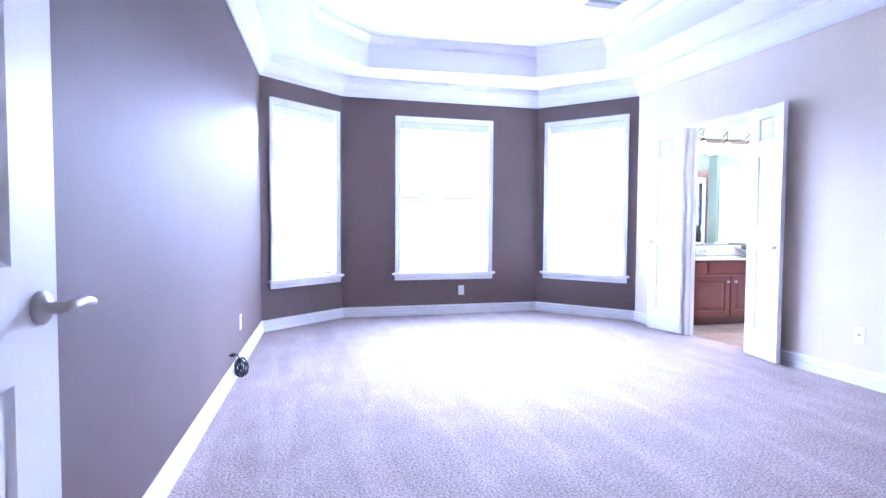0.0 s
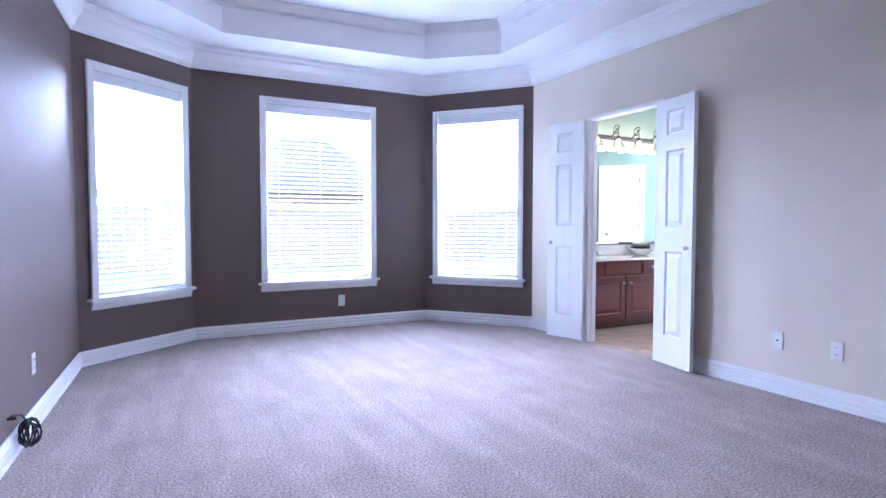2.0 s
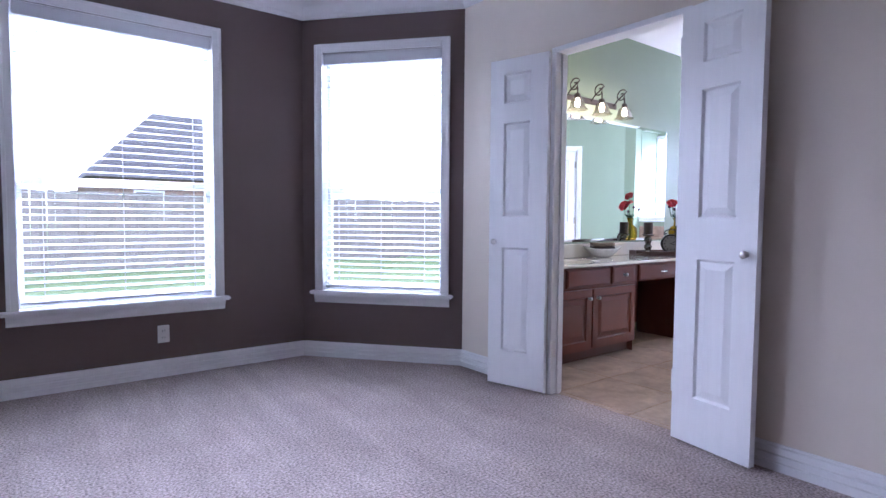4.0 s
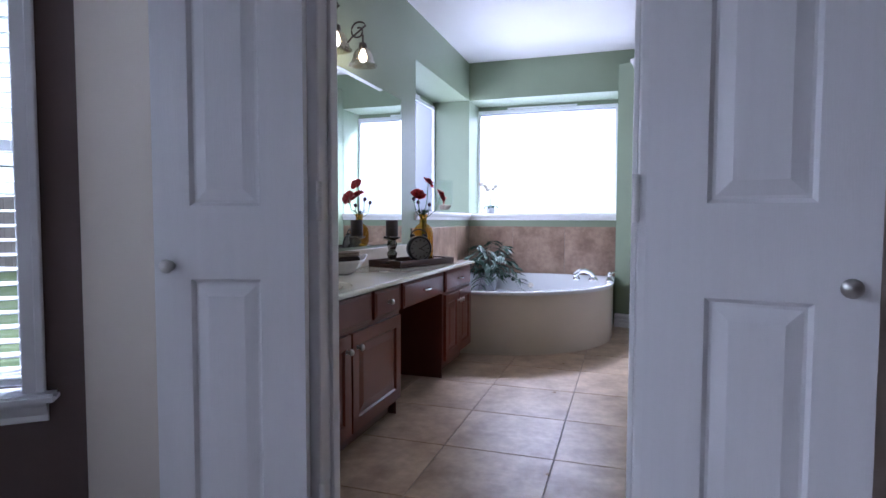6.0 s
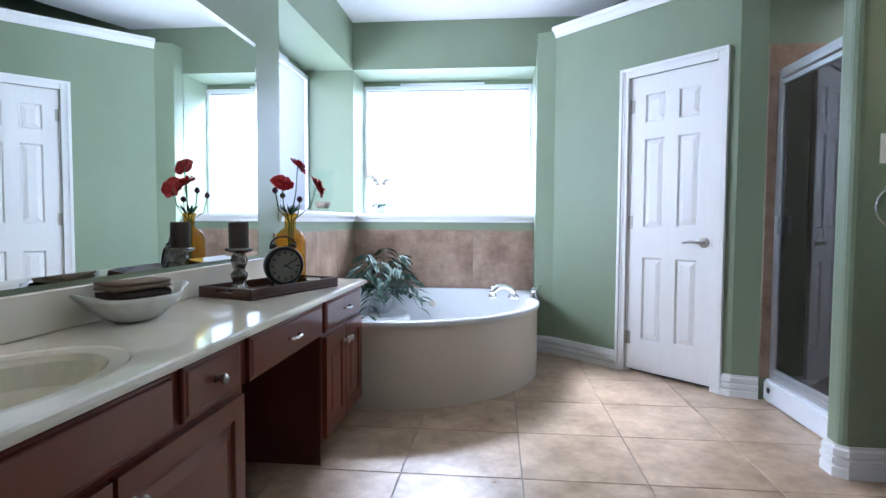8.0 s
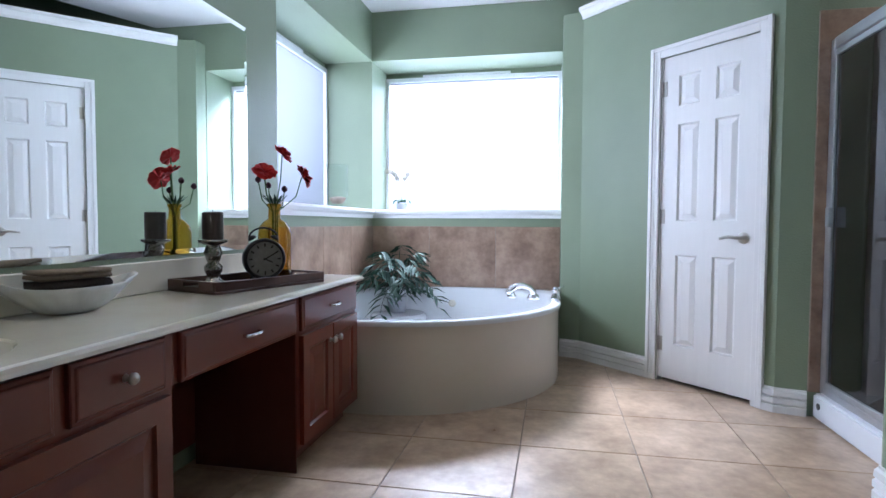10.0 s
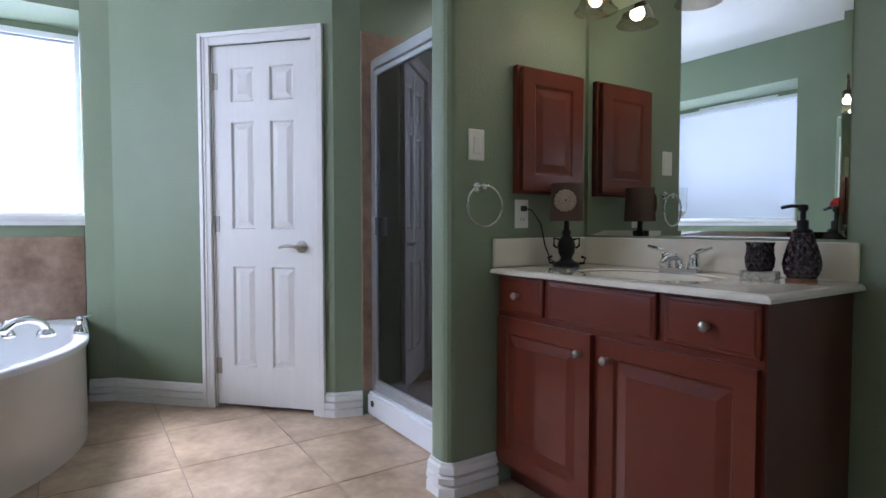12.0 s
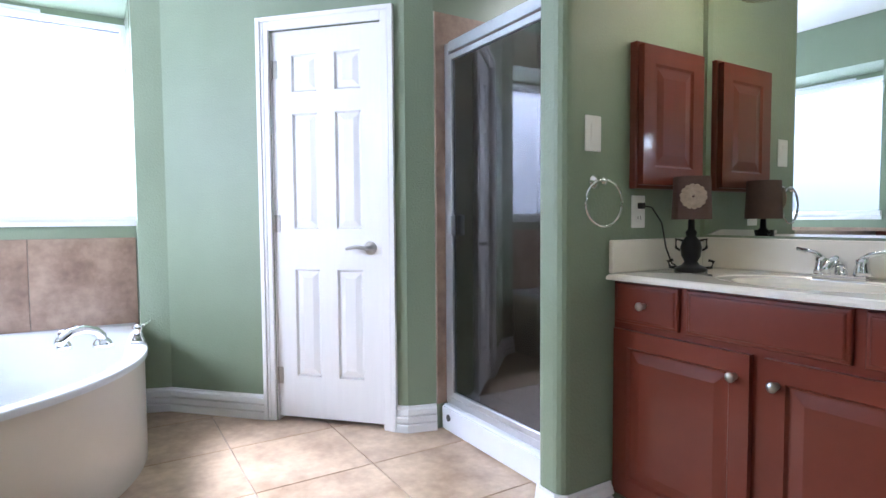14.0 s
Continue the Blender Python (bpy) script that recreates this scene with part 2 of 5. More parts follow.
# ---- building helpers ----
def part(name, bm, material, parent=None, label="", bevel=0.0, smooth=False, segments=1):
    """Links a bmesh as one mesh object, under a thing or a part if given."""
    if bevel:
        bmesh.ops.bevel(bm, geom=list(bm.edges), offset=bevel, segments=segments, affect="EDGES", clamp_overlap=True)
    me = bpy.data.meshes.new(name)
    bm.normal_update()
    bm.to_mesh(me)
    bm.free()
    if smooth:
        for f in me.polygons:
            f.use_smooth = True
    me.materials.append(material)
    ob = new(name, me)
    if parent is not None:
        ob.parent = parent
    if label:
        ob["label"] = label
    return ob


def thing(name, label, category, at=(0, 0, 0), turn=0, group="", kind=""):
    ob = new(name)
    ob.empty_display_size = 0.1
    ob.matrix_basis = pose(*at, 0, 0, turn)
    return tagged(ob, label, category, group, kind)


def box(x0, x1, y0, y1, z0, z1, bm=None):
    bm = bm or bmesh.new()
    v = [bm.verts.new(p) for p in ((x0, y0, z0), (x1, y0, z0), (x1, y1, z0), (x0, y1, z0), (x0, y0, z1), (x1, y0, z1), (x1, y1, z1), (x0, y1, z1))]
    for f in ((3, 2, 1, 0), (4, 5, 6, 7), (0, 1, 5, 4), (1, 2, 6, 5), (2, 3, 7, 6), (3, 0, 4, 7)):
        bm.faces.new([v[i] for i in f])
    return bm


def lathe(profile, n=24, bm=None, at=(0, 0, 0), m=None):
    """Turns (radius, height) pairs round the z axis."""
    bm = bm or bmesh.new()
    rings = []
    for r, z in profile:
        ring = []
        for i in range(n):
            a = 2 * math.pi * i / n
            p = Vector((r * math.cos(a), r * math.sin(a), z))
            p = m @ p if m is not None else p
            ring.append(bm.verts.new(p + Vector(at)))
        rings.append(ring)
    for a, b in zip(rings, rings[1:]):
        for i in range(n):
            bm.faces.new((a[i], a[(i + 1) % n], b[(i + 1) % n], b[i]))
    if profile[0][0] > 1e-4:
        bm.faces.new(list(reversed(rings[0])))
    if profile[-1][0] > 1e-4:
        bm.faces.new(rings[-1])
    return bm


def tube(points, r, n=8, bm=None, taper=1.0):
    """A round bar along points."""
    bm = bm or bmesh.new()
    pts = [Vector(p) for p in points]
    rings = []
    up = Vector((0, 0, 1))
    for i, p in enumerate(pts):
        d = (pts[min(i + 1, len(pts) - 1)] - pts[max(i - 1, 0)]).normalized()
        a = d.cross(up)
        if a.length < 1e-3:
            a = d.cross(Vector((1, 0, 0)))
        a.normalize()
        b = d.cross(a)
        rr = r * (1 + (taper - 1) * i / max(1, len(pts) - 1))
        rings.append([bm.verts.new(p + rr * (math.cos(2 * math.pi * k / n) * a + math.sin(2 * math.pi * k / n) * b)) for k in range(n)])
    for a, b in zip(rings, rings[1:]):
        for k in range(n):
            bm.faces.new((a[k], a[(k + 1) % n], b[(k + 1) % n], b[k]))
    bm.faces.new(list(reversed(rings[0])))
    bm.faces.new(rings[-1])
    return bm


def prism(poly, z0, z1, bm=None):
    """An upright prism over a plan polygon."""
    bm = bm or bmesh.new()
    lo, hi = [bm.verts.new((x, y, z0)) for x, y in poly], [bm.verts.new((x, y, z1)) for x, y in poly]
    n = len(poly)
    bm.faces.new(list(reversed(lo)))
    bm.faces.new(hi)
    for i in range(n):
        bm.faces.new((lo[i], lo[(i + 1) % n], hi[(i + 1) % n], hi[i]))
    bmesh.ops.recalc_face_normals(bm, faces=bm.faces)
    return bm


def profile_run(profile, path, closed=False):
    """Sweeps (out, z) pairs along a plan path; out is to the right of the way walked, corners are mitred."""
    bm = bmesh.new()
    pts = [Vector((*p, 0)) for p in path]
    n = len(pts)
    rows = []
    for i, p in enumerate(pts):
        d0 = (p - pts[i - 1]).normalized() if i or closed else (pts[1] - p).normalized()
        d1 = (pts[(i + 1) % n] - p).normalized() if i < n - 1 or closed else d0
        n0, n1 = Vector((d0.y, -d0.x, 0)), Vector((d1.y, -d1.x, 0))
        m = (n0 + n1).normalized()
        m /= max(0.3, m.dot(n0))
        rows.append([bm.verts.new(p + m * o + Vector((0, 0, z))) for o, z in profile])
    k = len(profile)
    for i in range(n if closed else n - 1):
        a, b = rows[i], rows[(i + 1) % n]
        for j in range(k):
            bm.faces.new((a[j], b[j], b[(j + 1) % k], a[(j + 1) % k]))
    if not closed:
        bm.faces.new(rows[0])
        bm.faces.new(list(reversed(rows[-1])))
    bmesh.ops.recalc_face_normals(bm, faces=bm.faces)
    return bm


def wall(name, a, b, z0, z1, thick, material, holes=(), label="", back=None):
    """A wall whose inner face runs from a to b; its thickness lies to the left of that way. holes: (u0, u1, z0, z1) along it."""
    d = Vector((b[0] - a[0], b[1] - a[1], 0))
    length = d.length
    us = sorted({0, length, *[h[0] for h in holes], *[h[1] for h in holes]})
    zs = sorted({z0, z1, *[h[2] for h in holes], *[h[3] for h in holes]})
    bm = bmesh.new()

    def solid(i, j):
        if not (0 <= i < len(us) - 1 and 0 <= j < len(zs) - 1):
            return False
        u, z = (us[i] + us[i + 1]) / 2, (zs[j] + zs[j + 1]) / 2
        return not any(h[0] < u < h[1] and h[2] < z < h[3] for h in holes)
    grid = {}

    def vert(i, j, s):
        if (i, j, s) not in grid:
            grid[i, j, s] = bm.verts.new((us[i], s * thick, zs[j]))
        return grid[i, j, s]
    for i in range(len(us) - 1):
        for j in range(len(zs) - 1):
            if not solid(i, j):
                continue
            q = [(i, j), (i + 1, j), (i + 1, j + 1), (i, j + 1)]
            bm.faces.new([vert(*c, 0) for c in q])
            bm.faces.new([vert(*c, 1) for c in reversed(q)])
            for (di, dj), (c0, c1) in (((-1, 0), (3, 0)), ((1, 0), (1, 2)), ((0, -1), (0, 1)), ((0, 1), (2, 3))):
                if not solid(i + di, j + dj):
                    bm.faces.new((vert(*q[c0], 0), vert(*q[c1], 0), vert(*q[c1], 1), vert(*q[c0], 1)))
    bmesh.ops.recalc_face_normals(bm, faces=bm.faces)
    ob = part(name, bm, material)
    ob.matrix_basis = Matrix.Translation((*a, 0)) @ Matrix.Rotation(math.atan2(d.y, d.x), 4, "Z")
    return tagged(ob, label, "wall", kind="structure")


def along(a, b, u, out=0.0):
    """The plan point u metres from a towards b, out metres to the right."""
    d = Vector((b[0] - a[0], b[1] - a[1])).normalized()
    return a[0] + d.x * u + d.y * out, a[1] + d.y * u - d.x * out


def heading(a, b):
    return math.degrees(math.atan2(b[1] - a[1], b[0] - a[0]))


def panelled(name, w, h, t, panels, material, parent, both=False, groove=0.012, depth=0.012, slope=0.03, label=""):
    """A slab with sunk fields and raised panels: x 0..w, face at y 0 (towards -y), z 0..h."""
    xs = sorted({0, w, *[p[0] for p in panels], *[p[1] for p in panels]})
    zs = sorted({0, h, *[p[2] for p in panels], *[p[3] for p in panels]})
    bm = bmesh.new()
    for side in (0, 1):
        grid = [[bm.verts.new((x, side * t, z)) for x in xs] for z in zs]
        sunk = []
        for j in range(len(zs) - 1):
            for i in range(len(xs) - 1):
                q = [grid[j][i], grid[j][i + 1], grid[j + 1][i + 1], grid[j + 1][i]]
                f = bm.faces.new(q if side == 0 else list(reversed(q)))
                cx, cz = (xs[i] + xs[i + 1]) / 2, (zs[j] + zs[j + 1]) / 2
                if (both or side == 0) and any(p[0] < cx < p[1] and p[2] < cz < p[3] for p in panels):
                    sunk.append(f)
        bm.normal_update()
        if sunk:
            bmesh.ops.inset_individual(bm, faces=sunk, thickness=groove, depth=-depth)
    for q in (((0, 0, 0), (0, t, 0), (w, t, 0), (w, 0, 0)), ((0, 0, h), (w, 0, h), (w, t, h), (0, t, h)), ((0, 0, 0), (0, 0, h), (0, t, h), (0, t, 0)), ((w, 0, 0), (w, t, 0), (w, t, h), (w, 0, h))):
        bm.faces.new([bm.verts.new(p) for p in q])
    body = part(name, bm, material, parent, label)
    for x0, x1, z0, z1 in panels:
        for side in ((0, 1) if both else (0,)):
            y0, y1 = (depth - 0.0005, 0.002) if side == 0 else (t - depth + 0.0005, t - 0.002)
            g = groove + 0.003
            g2 = g + min(slope, (x1 - x0) * 0.2)
            pb = bmesh.new()
            lo = [pb.verts.new((x, y0, z)) for x, z in ((x0 + g, z0 + g), (x1 - g, z0 + g), (x1 - g, z1 - g), (x0 + g, z1 - g))]
            hi = [pb.verts.new((x, y1, z)) for x, z in ((x0 + g2, z0 + g2), (x1 - g2, z0 + g2), (x1 - g2, z1 - g2), (x0 + g2, z1 - g2))]
            pb.faces.new(hi)
            for k in range(4):
                pb.faces.new((lo[k], lo[(k + 1) % 4], hi[(k + 1) % 4], hi[k]))
            bmesh.ops.recalc_face_normals(pb, faces=pb.faces)
            part("panel", pb, material, body)
    return body


def six_panels(w):
    s, m = 0.11 * w / 0.61 + 0.0, 0.10 * w / 0.61
    half = (w - 2 * s - m) / 2
    return [(x, x + half, z0, z1) for z0, z1 in ((0.22, 0.79), (1.0, 1.60), (1.71, 1.90)) for x in (s, s + half + m)]


def lever(parent, x, z, way, y=-0.001, material=NICKEL):
    """A lever handle on a door face at y, its arm pointing along x by way (-1 or 1)."""
    m = Matrix.Rotation(radians(90), 4, "X")
    rose = part("handle_rose", lathe([(0.033, 0), (0.033, 0.006), (0.026, 0.012), (0.012, 0.014), (0.012, 0.045), (0.0, 0.046)], 20, m=m, at=(x, y, z)), material, parent, smooth=True)
    pts = [(x, y - 0.04, z), (x + way * 0.02, y - 0.05, z + 0.002), (x + way * 0.06, y - 0.05, z + 0.006), (x + way * 0.095, y - 0.047, z), (x + way * 0.115, y - 0.042, z - 0.004)]
    part("lever", tube(pts, 0.011, 10, taper=0.7), material, rose, smooth=True)


def knob(parent, x, y, z, r=0.014, material=NICKEL):
    m = Matrix.Rotation(radians(90), 4, "X")
    k = part("knob", lathe([(r * 0.75, 0), (r * 0.45, 0.004), (r * 0.4, 0.012), (r, 0.018), (r * 1.08, 0.024), (r * 0.8, 0.030), (0, 0.032)], 18, m=m, at=(x, y, z)), material, parent, "round brushed metal knob", smooth=True)
    return k


def pull(parent, x, y, z, material=CHROME):
    part("pull_handle", tube([(x - 0.045, y, z), (x - 0.042, y - 0.018, z), (x - 0.02, y - 0.024, z), (x + 0.02, y - 0.024, z), (x + 0.042, y - 0.018, z), (x + 0.045, y, z)], 0.006, 8), material, parent, "short bowed chrome pull", smooth=True)


def hinge(parent, x, y, z, material=NICKEL):
    h = part("hinge", box(x - 0.03, x + 0.03, y - 0.002, y + 0.001, z - 0.045, z + 0.045), material, parent)
    part("hinge_pin", tube([(x, y - 0.007, z - 0.047), (x, y - 0.007, z + 0.047)], 0.007, 8), material, h, smooth=True)


# ---- bedroom: structure ----
B01, B12, B23, B34 = (-0.19, 6.0), (0.67, 6.705), (3.09, 6.705), (3.888, 5.75)
SW, SE = (-0.555, -0.6), (3.888, -0.6)
CEIL = 2.74
DOOR0, DOOR1 = 4.085, 4.92
WIN = {1: (B01, B12, 0.106, 1.06), 2: (B12, B23, 0.612, 1.822), 3: (B23, B34, 0.104, 1.142)}


def hole(k):
    return WIN[k][2] + 0.055, WIN[k][3] - 0.055, 0.51, 2.285


wall("wall_west", SW, B01, -0.05, CEIL + 0.02, 0.12, BROWN, label="taupe brown painted bedroom wall with faint sheen")
wall("wall_bay_west", B01, B12, -0.05, CEIL + 0.02, 0.12, BROWN, [hole(1)], "taupe brown angled bay wall")
wall("wall_bay_middle", B12, B23, -0.05, CEIL + 0.02, 0.12, BROWN, [hole(2)], "taupe brown bay wall with a wide window")
wall("wall_bay_east", B23, B34, -0.05, CEIL + 0.02, 0.12, BROWN, [hole(3)], "taupe brown angled bay wall")
wall("wall_east", B34, SE, -0.05, CEIL + 0.02, 0.06, BEIGE, [(B34[1] - DOOR1, B34[1] - DOOR0, -0.05, 2.06)], "cream painted bedroom wall with a double doorway")
wall("wall_south", SE, SW, -0.05, CEIL + 0.02, 0.12, BEIGE, label="plain cream bedroom wall")

floor = part("floor_carpet", prism([(-0.7, -0.7), (3.945, -0.7), (3.945, 5.8), (3.1, 6.8), (0.6, 6.8), (-0.35, 6.05)], -0.05, 0.0), CARPET)
tagged(floor, "beige cut-pile carpet with vacuum marks", "carpet", kind="structure")

TRAY = [(0.30, 5.56), (0.893, 6.17), (2.77, 6.05), (3.345, 5.55), (3.32, 1.1), (2.75, 0.5), (0.85, 0.5), (0.12, 1.1)]
OUTER = [(-0.75, 6.95), (0.9, 6.95), (2.8, 6.95), (3.944, 6.95), (3.944, -0.75), (2.75, -0.75), (0.85, -0.75), (-0.75, -0.75)]
bm = bmesh.new()
ro, ri, ru = [bm.verts.new((*p, CEIL)) for p in OUTER], [bm.verts.new((*p, CEIL)) for p in TRAY], [bm.verts.new((*p, 3.06)) for p in TRAY]
rt = [bm.verts.new((*p, 3.16)) for p in OUTER]
for i in range(8):
    j = (i + 1) % 8
    bm.faces.new((ro[i], ro[j], ri[j], ri[i]))
    bm.faces.new((ri[i], ri[j], ru[j], ru[i]))
    bm.faces.new((ro[j], ro[i], rt[i], rt[j]))
bm.faces.new(ru)
bm.faces.new(list(reversed(rt)))
bmesh.ops.recalc_face_normals(bm, faces=bm.faces)
tagged(part("ceiling_bedroom", bm, CEILING), "white tray ceiling with a raised octagonal middle", "ceiling", kind="structure")

CROWN = [(0, 2.54), (0.014, 2.54), (0.018, 2.565), (0.03, 2.575), (0.05, 2.62), (0.085, 2.665), (0.098, 2.672), (0.104, 2.70), (0.118, 2.708), (0.12, 2.738), (0, 2.738)]
ROOM = [SW, B01, B12, B23, B34, SE]
tagged(part("trim_crown", profile_run(CROWN, ROOM, True), WHITE), "white stepped crown moulding", "moulding", kind="structure")
TC = [(0, 2.965), (-0.012, 2.965), (-0.016, 2.99), (-0.045, 3.03), (-0.06, 3.045), (-0.062, 3.059), (0, 3.059)]
tagged(part("trim_tray", profile_run([(-o, z) for o, z in TC], TRAY, True), WHITE), "small white moulding round the tray ceiling", "moulding", kind="structure")
BASE = [(0, 0.0), (0.02, 0.0), (0.02, 0.033), (0.009, 0.038), (0.009, 0.041), (0.02, 0.046), (0.02, 0.066), (0.008, 0.071), (0.008, 0.074), (0.018, 0.079), (0.016, 0.1), (0.007, 0.106), (0.006, 0.115), (0, 0.115)]
tagged(part("baseboard_bedroom", profile_run(BASE, [(3.888, DOOR0 - 0.02), SE, SW, B01, B12, B23, B34, (3.888, DOOR1 + 0.02)]), WHITE), "white grooved baseboard", "baseboard", kind="structure")


# ---- bedroom: windows and blinds ----
def bay_window(k):
    a, b, u0, u1 = WIN[k]
    w = u1 - u0
    at = along(a, b, u0)
    tagged(ob := thing("window_%d" % k, "", "", (*at, 0), heading(a, b)), "white cased single-hung window over a moulded sill", "window", "bay windows", "structure")
    for x0, x1 in ((0, 0.06), (w - 0.06, w)):
        c = box(x0, x1, -0.016, 0.0, 0.512, 2.352)
        s = 0.0 if x0 == 0 else x1 - 0.022
        box(s, s + 0.022, -0.024, -0.016, 0.512, 2.352, c)
        part("casing", c, WHITE, ob, bevel=0.003)
    c = box(0.061, w - 0.061, -0.016, 0.0, 2.287, 2.352)
    box(0.023, w - 0.023, -0.024, -0.0162, 2.33, 2.352, c)
    part("casing", c, WHITE, ob, bevel=0.003)
    part("window_sill", box(-0.035, w + 0.035, -0.055, 0.075, 0.484, 0.511), WHITE, ob, "white projecting sill", bevel=0.008, segments=2)
    ap = profile_run([(0, 0.42), (0.012, 0.42), (0.014, 0.44), (0.028, 0.47), (0.03, 0.483), (0, 0.483)], [(-0.005, -0.001), (w + 0.005, -0.001)])
    part("apron", ap, WHITE, ob)
    fr = bmesh.new()
    i0, i1 = 0.055, w - 0.055
    for q in ((i0, i0 + 0.035, 0.512, 2.284), (i1 - 0.035, i1, 0.512, 2.284), (i0 + 0.035, i1 - 0.035, 0.512, 0.555), (i0 + 0.035, i1 - 0.035, 2.245, 2.284)):
        box(q[0], q[1], 0.085, 0.118, q[2], q[3], fr)
    part("window_frame", fr, VINYL, ob)
    for x0, x1 in ((i0 - 0.0005, i0 + 0.004), (i1 - 0.004, i1 + 0.0005)):
        part("jamb_liner", box(x0, x1, 0.0005, 0.0845, 0.512, 2.284), WHITE, ob)
    part("jamb_liner", box(i0 + 0.0045, i1 - 0.0045, 0.0005, 0.0845, 2.28, 2.2855), WHITE, ob)
    rail = part("meeting_rail", box(i0 + 0.036, i1 - 0.036, 0.082, 0.116, 1.25, 1.29), VINYL, ob, bevel=0.003)
    for x in (i0 + 0.12, i1 - 0.12):
        lb = box(x - 0.012, x + 0.012, 0.07, 0.0815, 1.285, 1.30)
        box(x - 0.004, x + 0.004, 0.06, 0.075, 1.30, 1.325, lb)
        part("sash_latch", lb, NICKEL, rail)
    for z0, z1 in ((0.556, 1.249), (1.291, 2.244)):
        g = part("pane", box(i0 + 0.036, i1 - 0.036, 0.098, 0.102, z0, z1), GLASS, ob)
        g.visible_shadow = False
    return ob


slat_mesh = {}


def blind(k):
    a, b, u0, u1 = WIN[k]
    w = u1 - u0 - 0.13
    at = along(a, b, u0 + 0.065)
    ob = thing("window_blind", "white horizontal slat blind lowered inside the window", "blind", (*at, 0), heading(a, b), "bay window blinds")
    part("headrail", box(0, w, 0.004, 0.06, 2.205, 2.28), SLAT, ob, "white valance headrail", bevel=0.004)
    sb = bmesh.new()
    prev = None
    for x in (0.006, w - 0.006):
        col = [[sb.verts.new((x, -0.024 + 0.012 * i, 0.003 * (1 - ((i - 2) / 2) ** 2) + s)) for i in range(5)] for s in (0, -0.0022)]
        if prev:
            for i in range(4):
                sb.faces.new((prev[0][i], col[0][i], col[0][i + 1], prev[0][i + 1]))
                sb.faces.new((prev[1][i + 1], col[1][i + 1], col[1][i], prev[1][i]))
            for i in (0, 4):
                sb.faces.new((prev[0][i], prev[1][i], col[1][i], col[0][i]))
        prev = col
    first = part("slat", sb, SLAT, ob)
    first.matrix_basis = pose(0, 0.034, 2.18, 8, 0, 0)
    z = 2.18 - 0.0445
    while z > 0.57:
        o = new("slat", first.data)
        o.parent = ob
        o.matrix_basis = pose(0, 0.034 + random.uniform(-0.001, 0.001), z, 8 + random.uniform(-2, 2), random.uniform(-0.08, 0.08), 0)
        z -= 0.0445
    part("bottom_rail", box(0.004, w - 0.004, 0.012, 0.056, 0.535, 0.553), SLAT, ob, bevel=0.003)
    for x in (0.12, w / 2, w - 0.12):
        part("ladder_cord", tube([(x, 0.008, 0.54), (x, 0.008, 2.21)], 0.0022, 5), SLAT, ob)
    part("tilt_wand", tube([(w - 0.05, -0.004, 1.45), (w - 0.05, -0.002, 2.205)], 0.004, 6), SLAT, ob)


for k in (1, 2, 3):
    bay_window(k)
    blind(k)


# ---- double doorway ----
def jamb():
    ob = thing("door_frame", "white painted jambs and head of the double doorway", "door frame", (0, 0, 0), kind="structure")
    part("jamb", box(3.878, 3.984, DOOR1 - 0.022, DOOR1 + 0.012, 0.0, 2.075), WHITE, ob, bevel=0.003)
    part("jamb", box(3.878, 3.984, DOOR0 - 0.012, DOOR0 + 0.022, 0.0, 2.075), WHITE, ob, bevel=0.003)
    part("head", box(3.878, 3.984, DOOR0 + 0.0225, DOOR1 - 0.0225, 2.045, 2.075), WHITE, ob, bevel=0.003)
    part("door_stop", box(3.925, 3.96, DOOR1 - 0.034, DOOR1 - 0.0225, 0.0, 2.04), WHITE, ob, bevel=0.002)
    part("door_stop", box(3.925, 3.96, DOOR0 + 0.0225, DOOR0 + 0.034, 0.0, 2.04), WHITE, ob, bevel=0.002)
    for y, s in ((DOOR1 - 0.0222, 1), (DOOR0 + 0.0222, -1)):
        for z in (0.28, 1.09, 1.88):
            h = box(3.882, 3.918, min(y, y - s * 0.002), max(y, y - s * 0.002), z - 0.05, z + 0.05)
            hp = part("hinge", h, PLASTIC, ob, "painted butt hinge")
            part("hinge_pin", tube([(3.873, y - s * 0.004, z - 0.052), (3.873, y - s * 0.004, z + 0.052)], 0.008, 8), PLASTIC, hp, smooth=True)


jamb()


def narrow_leaf(at, turn):
    """One leaf of the double door: its hinge edge at the origin, x along the leaf."""
    ob = thing("door_leaf", "white three-panel narrow door leaf standing open", "door", at, turn, "double doors to the bathroom")
    w = 0.40
    p = [(0.115, 0.302, 0.22, 0.87), (0.115, 0.302, 1.06, 1.64), (0.115, 0.302, 1.76, 1.94)]
    body = panelled("leaf", w, 2.03, 0.035, p, GRAINED, ob, both=True)
    knob(body, w - 0.045, -0.0005, 0.905, 0.017)
    k = knob(body, w - 0.045, -0.0005, 0.905, 0.017)
    k.matrix_basis = Matrix.Translation((0, 0.035, 0)) @ Matrix.Diagonal((1, -1, 1, 1))
    return ob


narrow_leaf((3.868, 4.925, 0.016), math.degrees(math.atan2(0.385, -0.10)))
narrow_leaf((3.868, 4.085, 0.016), math.degrees(math.atan2(-0.38, -0.065))).matrix_basis @= Matrix.Translation((0, -0.035, 0))

